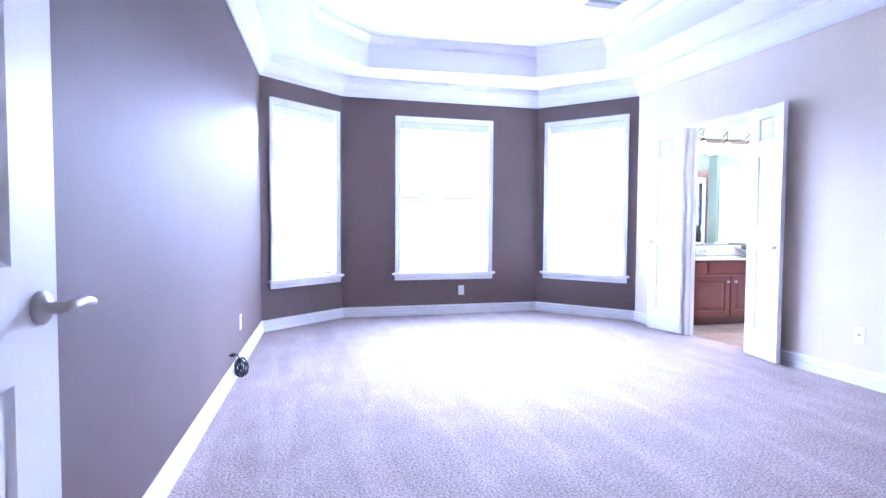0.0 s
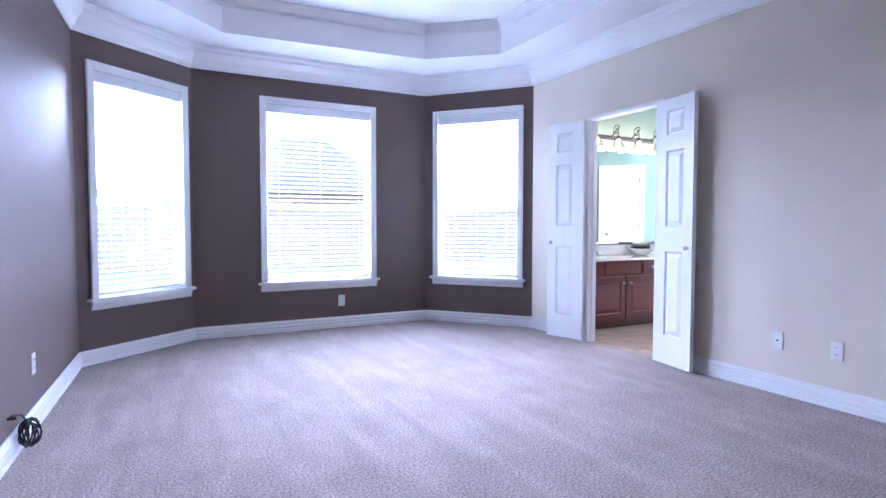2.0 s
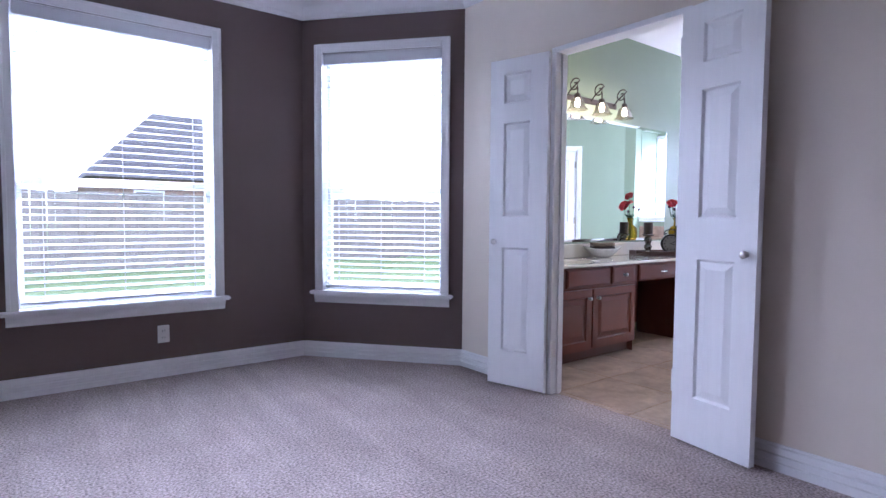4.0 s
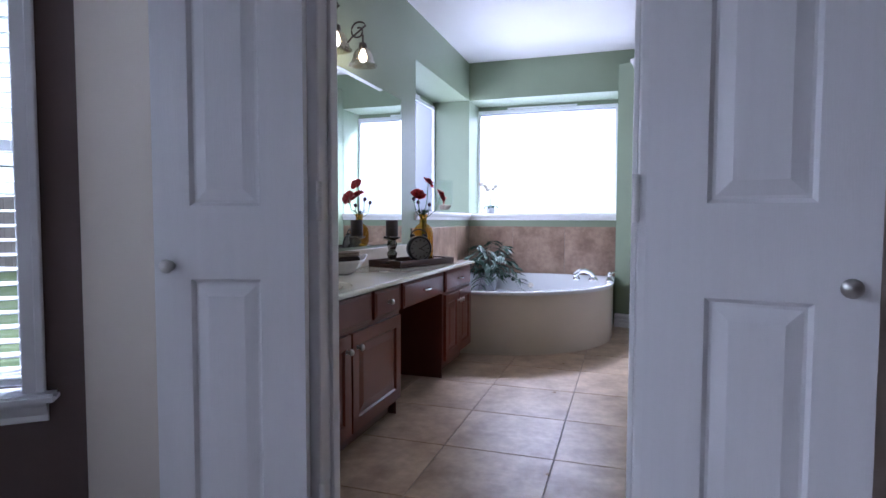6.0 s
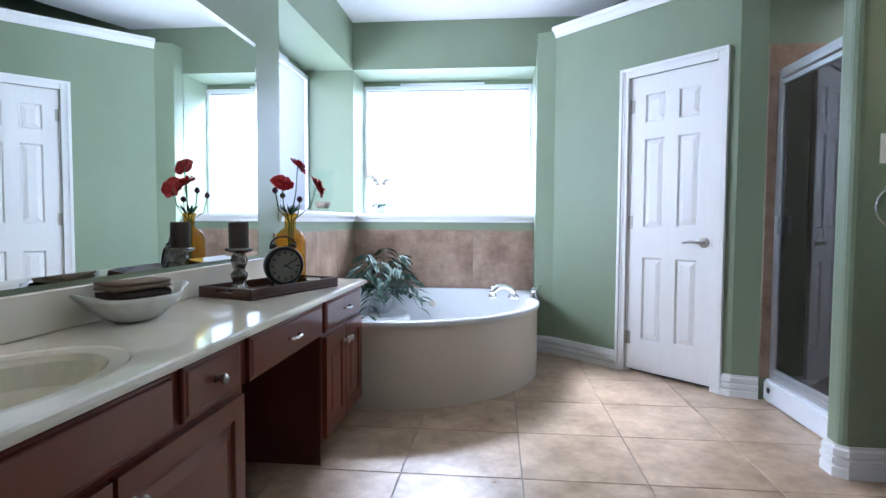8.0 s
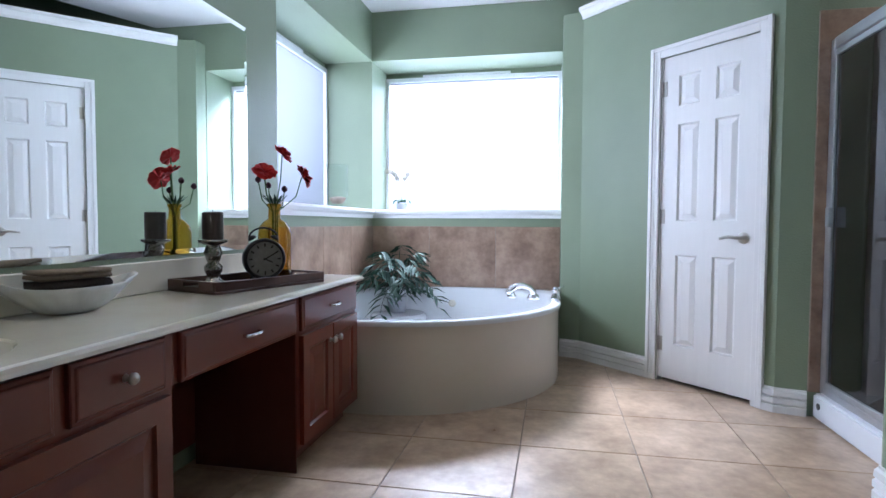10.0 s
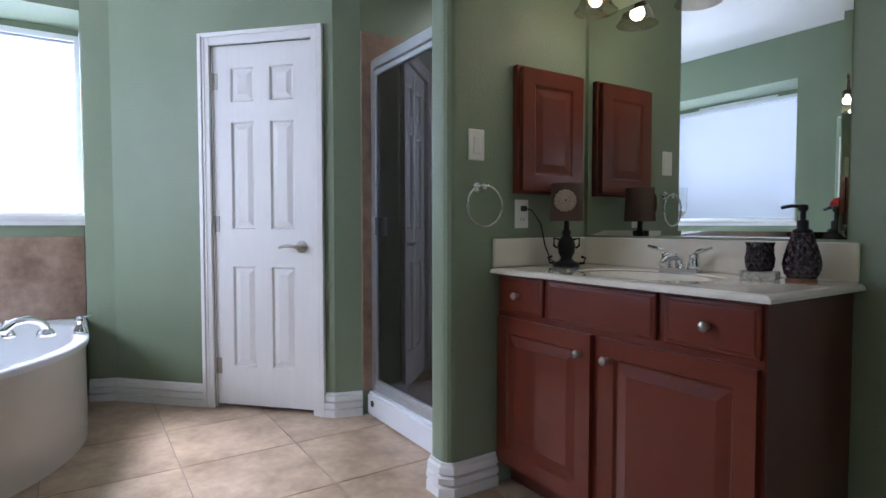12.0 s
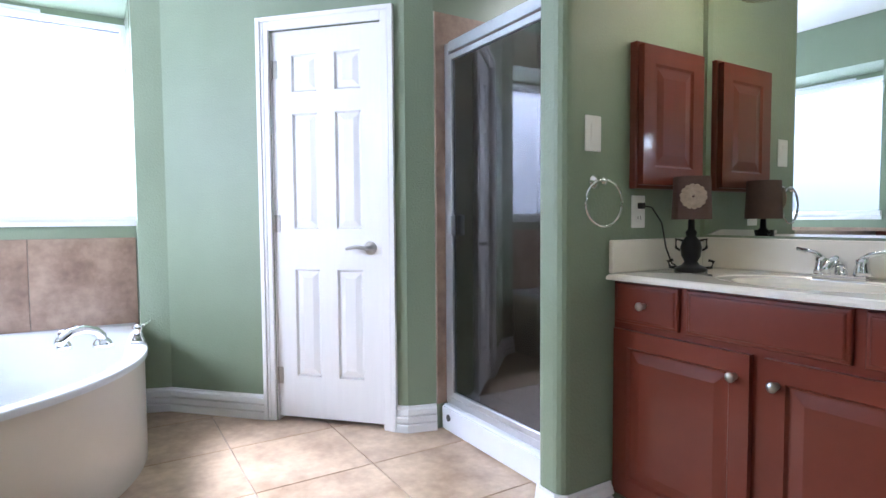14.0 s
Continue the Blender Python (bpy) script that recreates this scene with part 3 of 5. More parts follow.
# ---- bedroom: things ----
def outlet_plate(name, at, turn, label, sockets=True, group=""):
    ob = thing(name, label, "outlet" if sockets else "wall plate", at, turn, group)
    pl = part("plate", box(-0.036, 0.036, -0.006, 0.0, -0.058, 0.058), PLASTIC, ob, bevel=0.003)
    if sockets:
        for z in (0.022, -0.022):
            so = part("socket", box(-0.017, 0.017, -0.0085, -0.0062, z - 0.015, z + 0.015), PLASTIC, pl, bevel=0.001)
            for x in (-0.007, 0.007):
                part("slot", box(x - 0.0013, x + 0.0013, -0.0092, -0.0087, z - 0.006, z + 0.006), SLOT, ob)
    else:
        part("port", lathe([(0.006, 0), (0.006, 0.006), (0.0, 0.007)], 12, m=Matrix.Rotation(radians(90), 4, "X"), at=(0, -0.0062, 0)), SLOT, ob)
    return ob


WEST_TURN = heading(SW, B01)


def on_west(y, out=0.0):
    u = (y - SW[1]) / math.cos(radians(90 - WEST_TURN))
    return along(SW, B01, u, out)


outlet_plate("outlet", (*on_west(4.62, 0.001), 0.345), WEST_TURN, "white duplex outlet on the brown wall")
outlet_plate("outlet", (2.10, 6.704, 0.285), 0, "white duplex outlet under the middle window")
outlet_plate("outlet", (3.887, 2.78, 0.345), -90, "white duplex outlet on the cream wall")
outlet_plate("cable_plate", (3.887, 3.13, 0.345), -90, "white coaxial wall plate on the cream wall", False)

cable = thing("cable_coil", "coiled black cable hanging from the wall", "cable", (*on_west(4.24, 0.04), 0.0))
pts = [(-0.038, -0.14, 0.21), (-0.02, -0.10, 0.215), (0.0, -0.06, 0.20), (0.01, -0.02, 0.165)]
for i in range(120):
    a, k = i * 0.42, i * 0.031
    r = 0.058 + 0.012 * math.sin(i * 0.37)
    h = r * math.cos(a)
    pts.append((0.018 + h * math.cos(k * 1.7 + 0.6) * 0.75, h * math.sin(k * 1.7 + 0.6), 0.092 + r * math.sin(a) + 0.008 * math.cos(i * 0.45)))
part("cord", tube(pts, 0.0045, 6), RUBBER, cable, smooth=True)
part("plug", lathe([(0.008, 0), (0.008, 0.03), (0.004, 0.035), (0, 0.036)], 10, m=Matrix.Rotation(radians(-90), 4, "Y"), at=(-0.004, -0.14, 0.21)), RUBBER, cable)

ed = thing("entry_door", "white six-panel door standing open against the wall", "door", (-0.425, 0.70, 0.012), math.degrees(math.atan2(0.775, 0.10)))
eb = panelled("leaf", 0.78, 2.03, 0.035, six_panels(0.78), GRAINED, ed, both=True)
lever(eb, 0.72, 0.915, 1)
part("latch_plate", box(0.7802, 0.7815, 0.006, 0.029, 0.86, 0.96), NICKEL, eb)
for z in (0.2, 1.0, 1.82):
    hinge(eb, 0.004, 0.0, z)

vent = thing("ceiling_vent", "white louvred air vent in the tray ceiling", "vent", (2.79, 4.70, 3.06), 0)
fv = bmesh.new()
for q in ((-0.18, 0.18, -0.11, -0.085), (-0.18, 0.18, 0.085, 0.11), (-0.18, -0.155, -0.085, 0.085), (0.155, 0.18, -0.085, 0.085)):
    box(*q, -0.012, -0.001, fv)
part("frame", fv, PLASTIC, vent)
part("backing", box(-0.155, 0.155, -0.085, 0.085, -0.003, -0.001), SLOT, vent)
sl = part("slat", box(-0.15, 0.15, -0.009, 0.009, -0.001, 0.001), PLASTIC, vent)
sl.matrix_basis = pose(0, -0.072, -0.008, 35, 0, 0)
for i in range(1, 8):
    o = new("slat", sl.data)
    o.parent = vent
    o.matrix_basis = pose(0, -0.072 + i * 0.0205, -0.008, 35 if i < 4 else -35, 0, 0)

fan = thing("ceiling_fan", "white ceiling fan with two hanging pull chains", "ceiling fan", (1.62, 3.2, 3.06))
part("canopy", lathe([(0.0, -0.07), (0.03, -0.07), (0.07, -0.03), (0.07, -0.001)], 24), WHITE, fan, smooth=True)
part("downrod", tube([(0, 0, -0.16), (0, 0, -0.065)], 0.012, 10), WHITE, fan)
part("motor", lathe([(0.0, -0.33), (0.05, -0.33), (0.075, -0.30), (0.12, -0.27), (0.12, -0.19), (0.07, -0.16), (0, -0.16)], 28), WHITE, fan, smooth=True)
for i in range(5):
    bl = part("blade", box(0.16, 0.62, -0.06, 0.06, -0.235, -0.228), WHITE, fan, bevel=0.003)
    bl.matrix_basis = pose(0, 0, 0, 6, 0, 72 * i + 20)
for x, l in ((0.035, 0.62), (-0.03, 0.55)):
    part("pull_chain", tube([(x, 0, -0.335), (x, 0, -l)], 0.0025, 5), NICKEL, fan)

# ---- outside ----
lawn = part("ground", box(-120, 120, -80, 160, -0.35, -0.2), GRASS)
tagged(lawn, "sunlit green back-yard lawn", "lawn", kind="structure")


def fence_run(a, b):
    ob = thing("fence", "weathered grey-brown plank privacy fence", "fence", (*a, -0.2), heading(a, b))
    length = math.dist(a, b)
    first = part("board", box(0, 0.138, -0.01, 0.01, 0.04, 1.82), FENCEWOOD, ob)
    x = 0.145
    while x < length:
        o = new("board", first.data)
        o.parent = ob
        o.matrix_basis = pose(x, random.uniform(-0.004, 0.004), random.uniform(-0.03, 0.02), 0, random.uniform(-0.4, 0.4), 0)
        x += 0.145
    for z in (0.35, 1.4):
        part("rail", box(0, length, 0.011, 0.05, z, z + 0.09), FENCEWOOD, ob)


fence_run((-12, 17.5), (18, 17.5))
fence_run((18, 17.5), (18, 2))


def house(at, w, d, eave, ridge, turn):
    ob = thing("house", "neighbouring brick house with a grey gable roof", "house", at, turn)
    part("wall", box(-w / 2, w / 2, -d / 2, d / 2, -0.1, eave), BRICK, ob)
    r = bmesh.new()
    e = 0.4
    v = [r.verts.new(p) for p in ((-w / 2 - e, -d / 2 - e, eave - 0.1), (w / 2 + e, -d / 2 - e, eave - 0.1), (w / 2 + e, d / 2 + e, eave - 0.1), (-w / 2 - e, d / 2 + e, eave - 0.1), (-w / 2 + d * 0.3, 0, ridge), (w / 2 - d * 0.3, 0, ridge))]
    for f in ((0, 1, 5, 4), (1, 2, 5), (2, 3, 4, 5), (3, 0, 4), (3, 2, 1, 0)):
        r.faces.new([v[i] for i in f])
    part("roof", r, SHINGLE, ob)
    for x in (-w * 0.28, w * 0.22):
        wf = part("window", box(x - 0.5, x + 0.5, -d / 2 - 0.03, -d / 2 - 0.002, 1.0, 2.2), WHITE, ob)
        part("pane", box(x - 0.42, x + 0.42, -d / 2 - 0.036, -d / 2 - 0.0305, 1.08, 2.12), SLOT, wf)


house((7.2, 29, -0.2), 7.0, 8, 2.7, 5.6, 0)
house((-9, 29, -0.2), 14, 9, 2.7, 4.4, 4)

bb = bmesh.new()
ring0 = [(120 * math.cos(radians(a)), 120 * math.sin(radians(a))) for a in range(-40, 181, 10)]
lo, hi = [bb.verts.new((x, y, -1)) for x, y in ring0], [bb.verts.new((x, y, 75)) for x, y in ring0]
for i in range(len(ring0) - 1):
    bb.faces.new((lo[i], lo[i + 1], hi[i + 1], hi[i]))
HAZE = mat("hazy_sky_glow", (0.95, 0.97, 1.0), 1.0, var=0, emit=1.05)
tagged(part("backdrop", bb, HAZE), "bright hazy sky low over the horizon", "sky", kind="structure")

# ---- bathroom: structure ----
X0, X1, Y1, Y2 = 3.972, 8.447, 5.755, 2.364
BCEIL, TOP = 2.725, 3.75
D0, D1, D2 = (8.26, 4.077), (7.84, 3.67), (7.252, 3.10)
RET = (7.21, 2.96)
wall("wall_bath_west", (X0, 0.9), (X0, Y1), -0.05, TOP, 0.022, GREEN, [(DOOR0 - 0.9, DOOR1 - 0.9, -0.05, 2.06)], "sage green wall with the double doorway")
wall("wall_bath_north", (X0, Y1), (X1 + 0.6, Y1), -0.05, TOP, 0.12, GREEN, [(6.83 - X0, X1 - X0, 1.10, 2.33)], "textured sage green bathroom wall")
wall("wall_bath_east", (X1, Y1), (X1, 1.2), -0.05, TOP, 0.12, GREEN, [(0.0, Y1 - 4.222, 1.10, 2.33)], "textured sage green wall with a deep window niche")
tagged(part("wall_niche_corner", box(X1 + 0.0005, X1 + 0.60, Y1 + 0.0005, Y1 + 0.60, 0.9, 2.55), GREEN), "sage green corner pier between the window niches", "wall", kind="structure")


def niche(name, at, turn, w, d, wleft, wright):
    """Deep window recess: local x along the wall, +y outwards, from the wall's outer face to the glass."""
    ob = thing(name, "deep sage green window recess with obscure glass", "window", at, turn, "bathroom windows", "structure")
    z0, z1 = 1.10, 2.33
    part("reveal", box(-0.08, w + 0.08, 0.1205, d + 0.05, z1, z1 + 0.08), GREEN, ob)
    part("reveal", box(-0.08, w + 0.08, 0.1205, d + 0.05, z0 - 0.10, z0 - 0.021), GREEN, ob)
    if wleft:
        part("reveal", box(-0.08, 0.0, 0.1205, d + 0.05, z0 - 0.02, z1), GREEN, ob)
    if wright:
        part("reveal", box(w, w + 0.08, 0.1205, d + 0.05, z0 - 0.02, z1), GREEN, ob)
    fr = bmesh.new()
    for q in ((0.002, 0.03, z0, z1 - 0.045), (w - 0.03, w - 0.002, z0, z1 - 0.045), (0.03, w - 0.03, z0, z0 + 0.025), (0.03, w - 0.03, z1 - 0.08, z1 - 0.045)):
        box(q[0], q[1], d - 0.03, d + 0.02, q[2], q[3], fr)
    part("window_frame", fr, VINYL, ob)
    part("head_strip", box(0.002, w - 0.002, d - 0.012, d + 0.02, z1 - 0.0445, z1 - 0.001), GREEN, ob)
    part("blind_bracket", box(w * 0.22, w * 0.72, d - 0.028, d - 0.013, z1 - 0.04, z1 - 0.022), VINYL, ob, bevel=0.002)
    g = part("pane", box(0.0305, w - 0.0305, d - 0.004, d + 0.002, z0 + 0.0255, z1 - 0.0805), FROST, ob, "white obscure glass pane glowing with daylight")
    g.visible_shadow = False
    return ob


niche("window_4", (6.83, Y1, 0), 0, X1 - 6.83, 0.42, True, False)
niche("window_5", (X1, Y1, 0), -90, Y1 - 4.222, 0.42, False, True)
tagged(sill := thing("window_sill", "", ""), "white moulded ledge running round the corner windows", "window sill", kind="structure")
part("board", box(6.832, X1 + 0.0, Y1 - 0.0, Y1 + 0.39, 1.081, 1.115), WHITE, sill)
part("board", box(X1 + 0.0005, X1 + 0.39, 4.224, Y1, 1.081, 1.115), WHITE, sill)
part("nosing", profile_run([(0.0005, 1.045), (0.012, 1.045), (0.016, 1.07), (0.030, 1.082), (0.036, 1.10), (0.030, 1.117), (0.0005, 1.117)], [(6.81, Y1), (X1, Y1), (X1, 4.20)]), WHITE, sill)

tagged(part("wall_closet_corner", prism([(X1 - 0.001, 4.218), (8.31, 4.218), D0, (X1 - 0.001, 4.0)], -0.05, 2.55), GREEN), "short sage green wall between the window and the closet", "wall", kind="structure")
wall("wall_closet_side", D0, D1, -0.05, 2.50, 0.10, GREEN, label="sage green angled wall beside the closet door")
wall("wall_closet", D1, D2, -0.05, 2.50, 0.10, GREEN, [(0.085, 0.695, -0.05, 2.05)], "sage green angled closet wall with a door")
wall("wall_closet_return", D2, RET, -0.05, 2.50, 0.10, GREEN, label="short sage green return wall beside the shower")
wall("wall_shower_east", RET, (7.21, 1.25), -0.05, 2.50, 0.10, GREEN, label="sage green shower side wall above the tiles")
shelf = part("closet_shelf", prism([(X1 - 0.001, 4.2), D0, D2, RET, (7.205, 1.25), (X1 - 0.001, 1.25)], 2.5005, 2.55), GREEN)
tagged(shelf, "flat top of the closet box below the ceiling", "ledge", kind="structure")
part_ob = part("trim_ledge", profile_run([(0.0005, 2.47), (0.012, 2.47), (0.016, 2.49), (0.04, 2.515), (0.05, 2.52), (0.052, 2.545), (-0.05, 2.545), (-0.05, 2.531), (0.0005, 2.531)], [D0, D2, RET]), WHITE)
part_ob.location.z = 0.022
tagged(part_ob, "white crown moulding on the closet ledge", "moulding", kind="structure")

PX0, PX1, PY = 6.155, 6.285, 3.10
pil = [(PX0, 1.2), (PX0, PY - 0.04)] + [(PX0 + 0.04 - 0.04 * math.cos(a), PY - 0.04 + 0.04 * math.sin(a)) for a in (0.4, 0.8, 1.2, 1.571)] + [(PX1 - 0.04 + 0.04 * math.sin(a), PY - 0.04 + 0.04 * math.cos(a)) for a in (0.01, 0.4, 0.8, 1.2)] + [(PX1, PY - 0.04), (PX1, 1.2)]
tagged(part("wall_shower", prism(pil, -0.05, TOP), GREEN), "textured sage green partition with a rounded end", "wall", kind="structure")
wall("wall_vanity", (PX0 - 0.0005, Y2), (5.045, Y2), -0.05, TOP, 0.10, GREEN, label="sage green wall behind the small vanity")
cor = [(5.045, Y2), (5.02, Y2 - 0.007), (5.01, Y2 - 0.02), (5.005, Y2 - 0.045), (5.005, 0.95), (5.105, 0.95), (5.105, Y2 - 0.101), (5.045, Y2 - 0.101)]
tagged(part("wall_toilet_room", prism(cor, -0.05, TOP), GREEN), "sage green wall end with a rounded corner", "wall", kind="structure")
wall("wall_bath_south", (5.005, 0.95), (X0, 0.95), -0.05, TOP, 0.1, GREEN, label="plain sage green wall")
wall("wall_shower_back", (X1, 1.25), (PX1, 1.25), -0.05, TOP, 0.1, GREEN, label="wall at the back of the shower")

CREASE0, CREASE1 = (3.95, 1.65), (9.2, 4.09)
tagged(part("ceiling_bath", prism([CREASE0, CREASE1, (9.2, 6.3), (3.95, 6.3)], BCEIL, BCEIL + 0.1), CEILING), "level white bathroom ceiling", "ceiling", kind="structure")
cb = bmesh.new()
lo = [cb.verts.new(p) for p in ((*CREASE0, BCEIL), (*CREASE1, BCEIL), (9.2, 0.8, BCEIL + 1.0), (3.95, 0.8, BCEIL + 1.0))]
hi = [cb.verts.new(v.co + Vector((0, 0, 0.1))) for v in lo]
cb.faces.new(lo)
cb.faces.new(list(reversed(hi)))
for i in range(4):
    cb.faces.new((lo[i], lo[(i + 1) % 4], hi[(i + 1) % 4], hi[i]))
bmesh.ops.recalc_face_normals(cb, faces=cb.faces)
tagged(part("wall_vault", cb, GREEN), "sage green slope rising above the closet ledge", "wall", kind="structure")
tagged(part("ceiling_shower", box(PX1 + 0.001, 7.204, 1.251, RET[1] + 0.0, 2.42, 2.499), CEILING), "low white ceiling over the shower", "ceiling", kind="structure")
tagged(part("floor_bath", box(3.946, 8.46, 0.9, 5.78, -0.06, -0.006), GROUT), "grey grout bed under the bathroom tiles", "floor", kind="structure")
BB = [(o * 1.15, z * 1.15) for o, z in BASE]
for nm, path in (("baseboard_east", [(8.309, 4.214), D0, along(D1, D2, 0.012)]), ("baseboard_closet", [along(D1, D2, 0.752), D2, RET]), ("baseboard_partition", [(PX1, 2.95), (PX1, PY - 0.03), (PX1 - 0.03, PY), (PX0 + 0.03, PY), (PX0, PY - 0.03), (PX0, 2.865)])):
    if nm == "baseboard_partition":
        path = list(reversed(path))
        pr = [(-o, z) for o, z in BB]
    else:
        pr = BB
    tagged(part(nm, profile_run(pr, path), WHITE), "white grooved baseboard", "baseboard", kind="structure")

# ---- closet door ----
cd = thing("closet_door", "closed white six-panel closet door in a white casing", "door", (*along(D1, D2, 0.0), 0), heading(D1, D2))
lf = panelled("leaf", 0.60, 2.024, 0.035, six_panels(0.60), GRAINED, cd)
lf.matrix_basis = pose(0.09, 0.012, 0.022)
lever(lf, 0.535, 0.905, -1)
for z in (0.22, 1.03, 1.83):
    hinge(lf, -0.002, -0.002, z)
for x0, x1 in ((0.015, 0.082), (0.698, 0.765)):
    c = box(x0, x1, -0.016, -0.0005, 0, 2.115)
    s = x0 if x0 < 0.1 else x1 - 0.024
    box(s, s + 0.024, -0.026, -0.016, 0, 2.115, c)
    box((x0 + x1) / 2 - 0.006, (x0 + x1) / 2 + 0.008, -0.021, -0.016, 0, 2.09, c)
    part("casing", c, WHITE, cd, bevel=0.002)
c = box(0.0825, 0.6975, -0.016, -0.0005, 2.048, 2.115)
box(0.0395, 0.7405, -0.026, -0.0162, 2.092, 2.115, c)
part("casing", c, WHITE, cd, bevel=0.002)
part("jamb", box(0.086, 0.0895, 0.0, 0.09, 0, 2.045), WHITE, cd)
part("jamb", box(0.6905, 0.694, 0.0, 0.09, 0, 2.045), WHITE, cd)
# added dark sheet behind the leaf, standing in for shade in the door gap
part("gap_shade_sheet", box(0.0895, 0.6905, 0.06, 0.075, 0.0, 2.045), SLOT, cd)

# ---- shower ----
sh = thing("shower_enclosure", "silver framed shower door with dark tinted glass", "shower", (0, 0, 0))
SY = 2.885
part("shower_pan", box(PX1 + 0.002, 7.203, 1.36, SY + 0.05, 0.0, 0.13), BASEPAN, sh, "white shower pan with a raised curb", bevel=0.012, segments=2)
part("drain_plug", lathe([(0.017, 0), (0.017, 0.004), (0.0, 0.005)], 14, m=Matrix.Rotation(radians(-90), 4, "X"), at=(7.13, SY + 0.051, 0.075)), SLOT, sh)
for q in ((7.165, 7.20, 0.131, 1.935), (PX1 + 0.003, PX1 + 0.035, 0.131, 1.935), (PX1 + 0.036, 7.164, 1.885, 1.94), (PX1 + 0.036, 7.164, 0.131, 0.17)):
    part("frame_rail", box(q[0], q[1], SY - 0.02, SY + 0.02, q[2], q[3]), ALU, sh, bevel=0.004)
for q in ((7.12, 7.158, 0.175, 1.87), (PX1 + 0.04, PX1 + 0.07, 0.175, 1.87), (PX1 + 0.071, 7.119, 1.84, 1.87), (PX1 + 0.071, 7.119, 0.175, 0.205)):
    part("door_rail", box(q[0], q[1], SY + 0.004, SY + 0.03, q[2], q[3]), ALU, sh, bevel=0.003)
gl = part("pane", box(PX1 + 0.072, 7.118, SY + 0.012, SY + 0.018, 0.206, 1.839), SMOKE, sh, "smoky tinted glass")
part("handle", box(7.085, 7.118, SY + 0.031, SY + 0.058, 0.99, 1.09), ALU, sh, bevel=0.004)
part("shower_head", lathe([(0.0, 0), (0.035, 0), (0.03, 0.03), (0.01, 0.05)], 16, at=(7.05, 1.9, 1.9)), CHROME, sh, smooth=True)

# ---- bathtub ----
tub = thing("bathtub", "white corner bathtub with a curved almond apron", "bathtub", (0, 0, 0))
TCX, TCY, TR = 7.755, 5.235, 1.015


def tub_outline(inset, n=26):
    r = TR - inset
    arc = [(TCX - r * math.sin(a), TCY - r * math.cos(a)) for a in (math.pi / 2 * i / n for i in range(n + 1))]
    return [(X1 - 0.0155 - inset * 0.0, TCY - r)] + arc + [(TCX - r, Y1 - 0.0155), (X1 - 0.0155, Y1 - 0.0155)]


ab = bmesh.new()
ao = tub_outline(0.014)[:-1]
alo, ahi = [ab.verts.new((x, y, 0.0)) for x, y in ao], [ab.verts.new((x, y, 0.498)) for x, y in ao]
for i in range(len(ao) - 1):
    ab.faces.new((alo[i + 1], alo[i], ahi[i], ahi[i + 1]))
bmesh.ops.recalc_face_normals(ab, faces=ab.faces)
part("apron", ab, APRON, tub, "curved glossy almond apron panel", smooth=True)
tb = bmesh.new()
N = 72


def ring_pt(a, poly):
    """Where the ray from the basin's middle meets the outline."""
    c = Vector((7.58, 4.95))
    d = Vector((math.cos(a), math.sin(a)))
    best = None
    for p, q in zip(poly, poly[1:] + poly[:1]):
        p, q = Vector(p) - c, Vector(q) - c
        e = q - p
        den = d.x * e.y - d.y * e.x
        if abs(den) < 1e-9:
            continue
        t = (p.x * e.y - p.y * e.x) / den
        s = (p.x * d.y - p.y * d.x) / den
        if t > 0 and -1e-6 <= s <= 1 + 1e-6 and (best is None or t < best):
            best = t
    return c + d * best


outl = tub_outline(0.0)
rings = []
for k, (f, z) in enumerate(((1.0, 0.497), (1.0, 0.519), (0.99, 0.527), (None, 0.527), (-1, 0.512), (-2, 0.30), (-3, 0.16), (-4, 0.14))):
    ring = []
    for i in range(N):
        a = 2 * math.pi * i / N
        o = ring_pt(a, outl)
        u = Vector((math.cos(a + radians(45)), math.sin(a + radians(45))))
        base = Matrix.Rotation(radians(-45), 2) @ Vector((0.93 * u.x, 0.80 * u.y)) + Vector((7.55, 5.02))
        if f is not None and f > 0:
            p = Vector((7.58, 4.95)) + (o - Vector((7.58, 4.95))) * f
        else:
            sc = {None: 1.0, -1: 0.975, -2: 0.88, -3: 0.76, -4: 0.60}[f]
            p = Vector((7.55, 5.02)) + (base - Vector((7.55, 5.02))) * sc
            lim = ring_pt(math.atan2(p.y - 4.95, p.x - 7.58), tub_outline(0.035))
            if (p - Vector((7.58, 4.95))).length > (lim - Vector((7.58, 4.95))).length * 0.97:
                p = Vector((7.58, 4.95)) + (lim - Vector((7.58, 4.95))) * 0.97 * {None: 1, -1: 0.985, -2: 0.93, -3: 0.85, -4: 0.8}[f]
        ring.append(tb.verts.new((p.x, p.y, z)))
    rings.append(ring)
for a, b in zip(rings, rings[1:]):
    for i in range(N):
        tb.faces.new((a[i], a[(i + 1) % N], b[(i + 1) % N], b[i]))
tb.faces.new(rings[-1])
bmesh.ops.recalc_face_normals(tb, faces=tb.faces)
for f in tb.faces:
    if f.normal.z < -0.5:
        f.normal_flip()
tub.scale = (1, 1, 0.936)
part("basin", tb, ACRYLIC, tub, "white acrylic basin with a rolled rim", smooth=True)
for x, y, n in ((8.31, 5.05, (-1, -0.15, 0.2)),):
    m = Vector(n).to_track_quat("Z", "Y").to_matrix().to_4x4()
    part("jet", lathe([(0.03, -0.01), (0.03, 0.012), (0.02, 0.016), (0.0, 0.012)], 16, m=m, at=(x, y, 0.40)), MARBLE, tub, "round beige water jet", smooth=True)


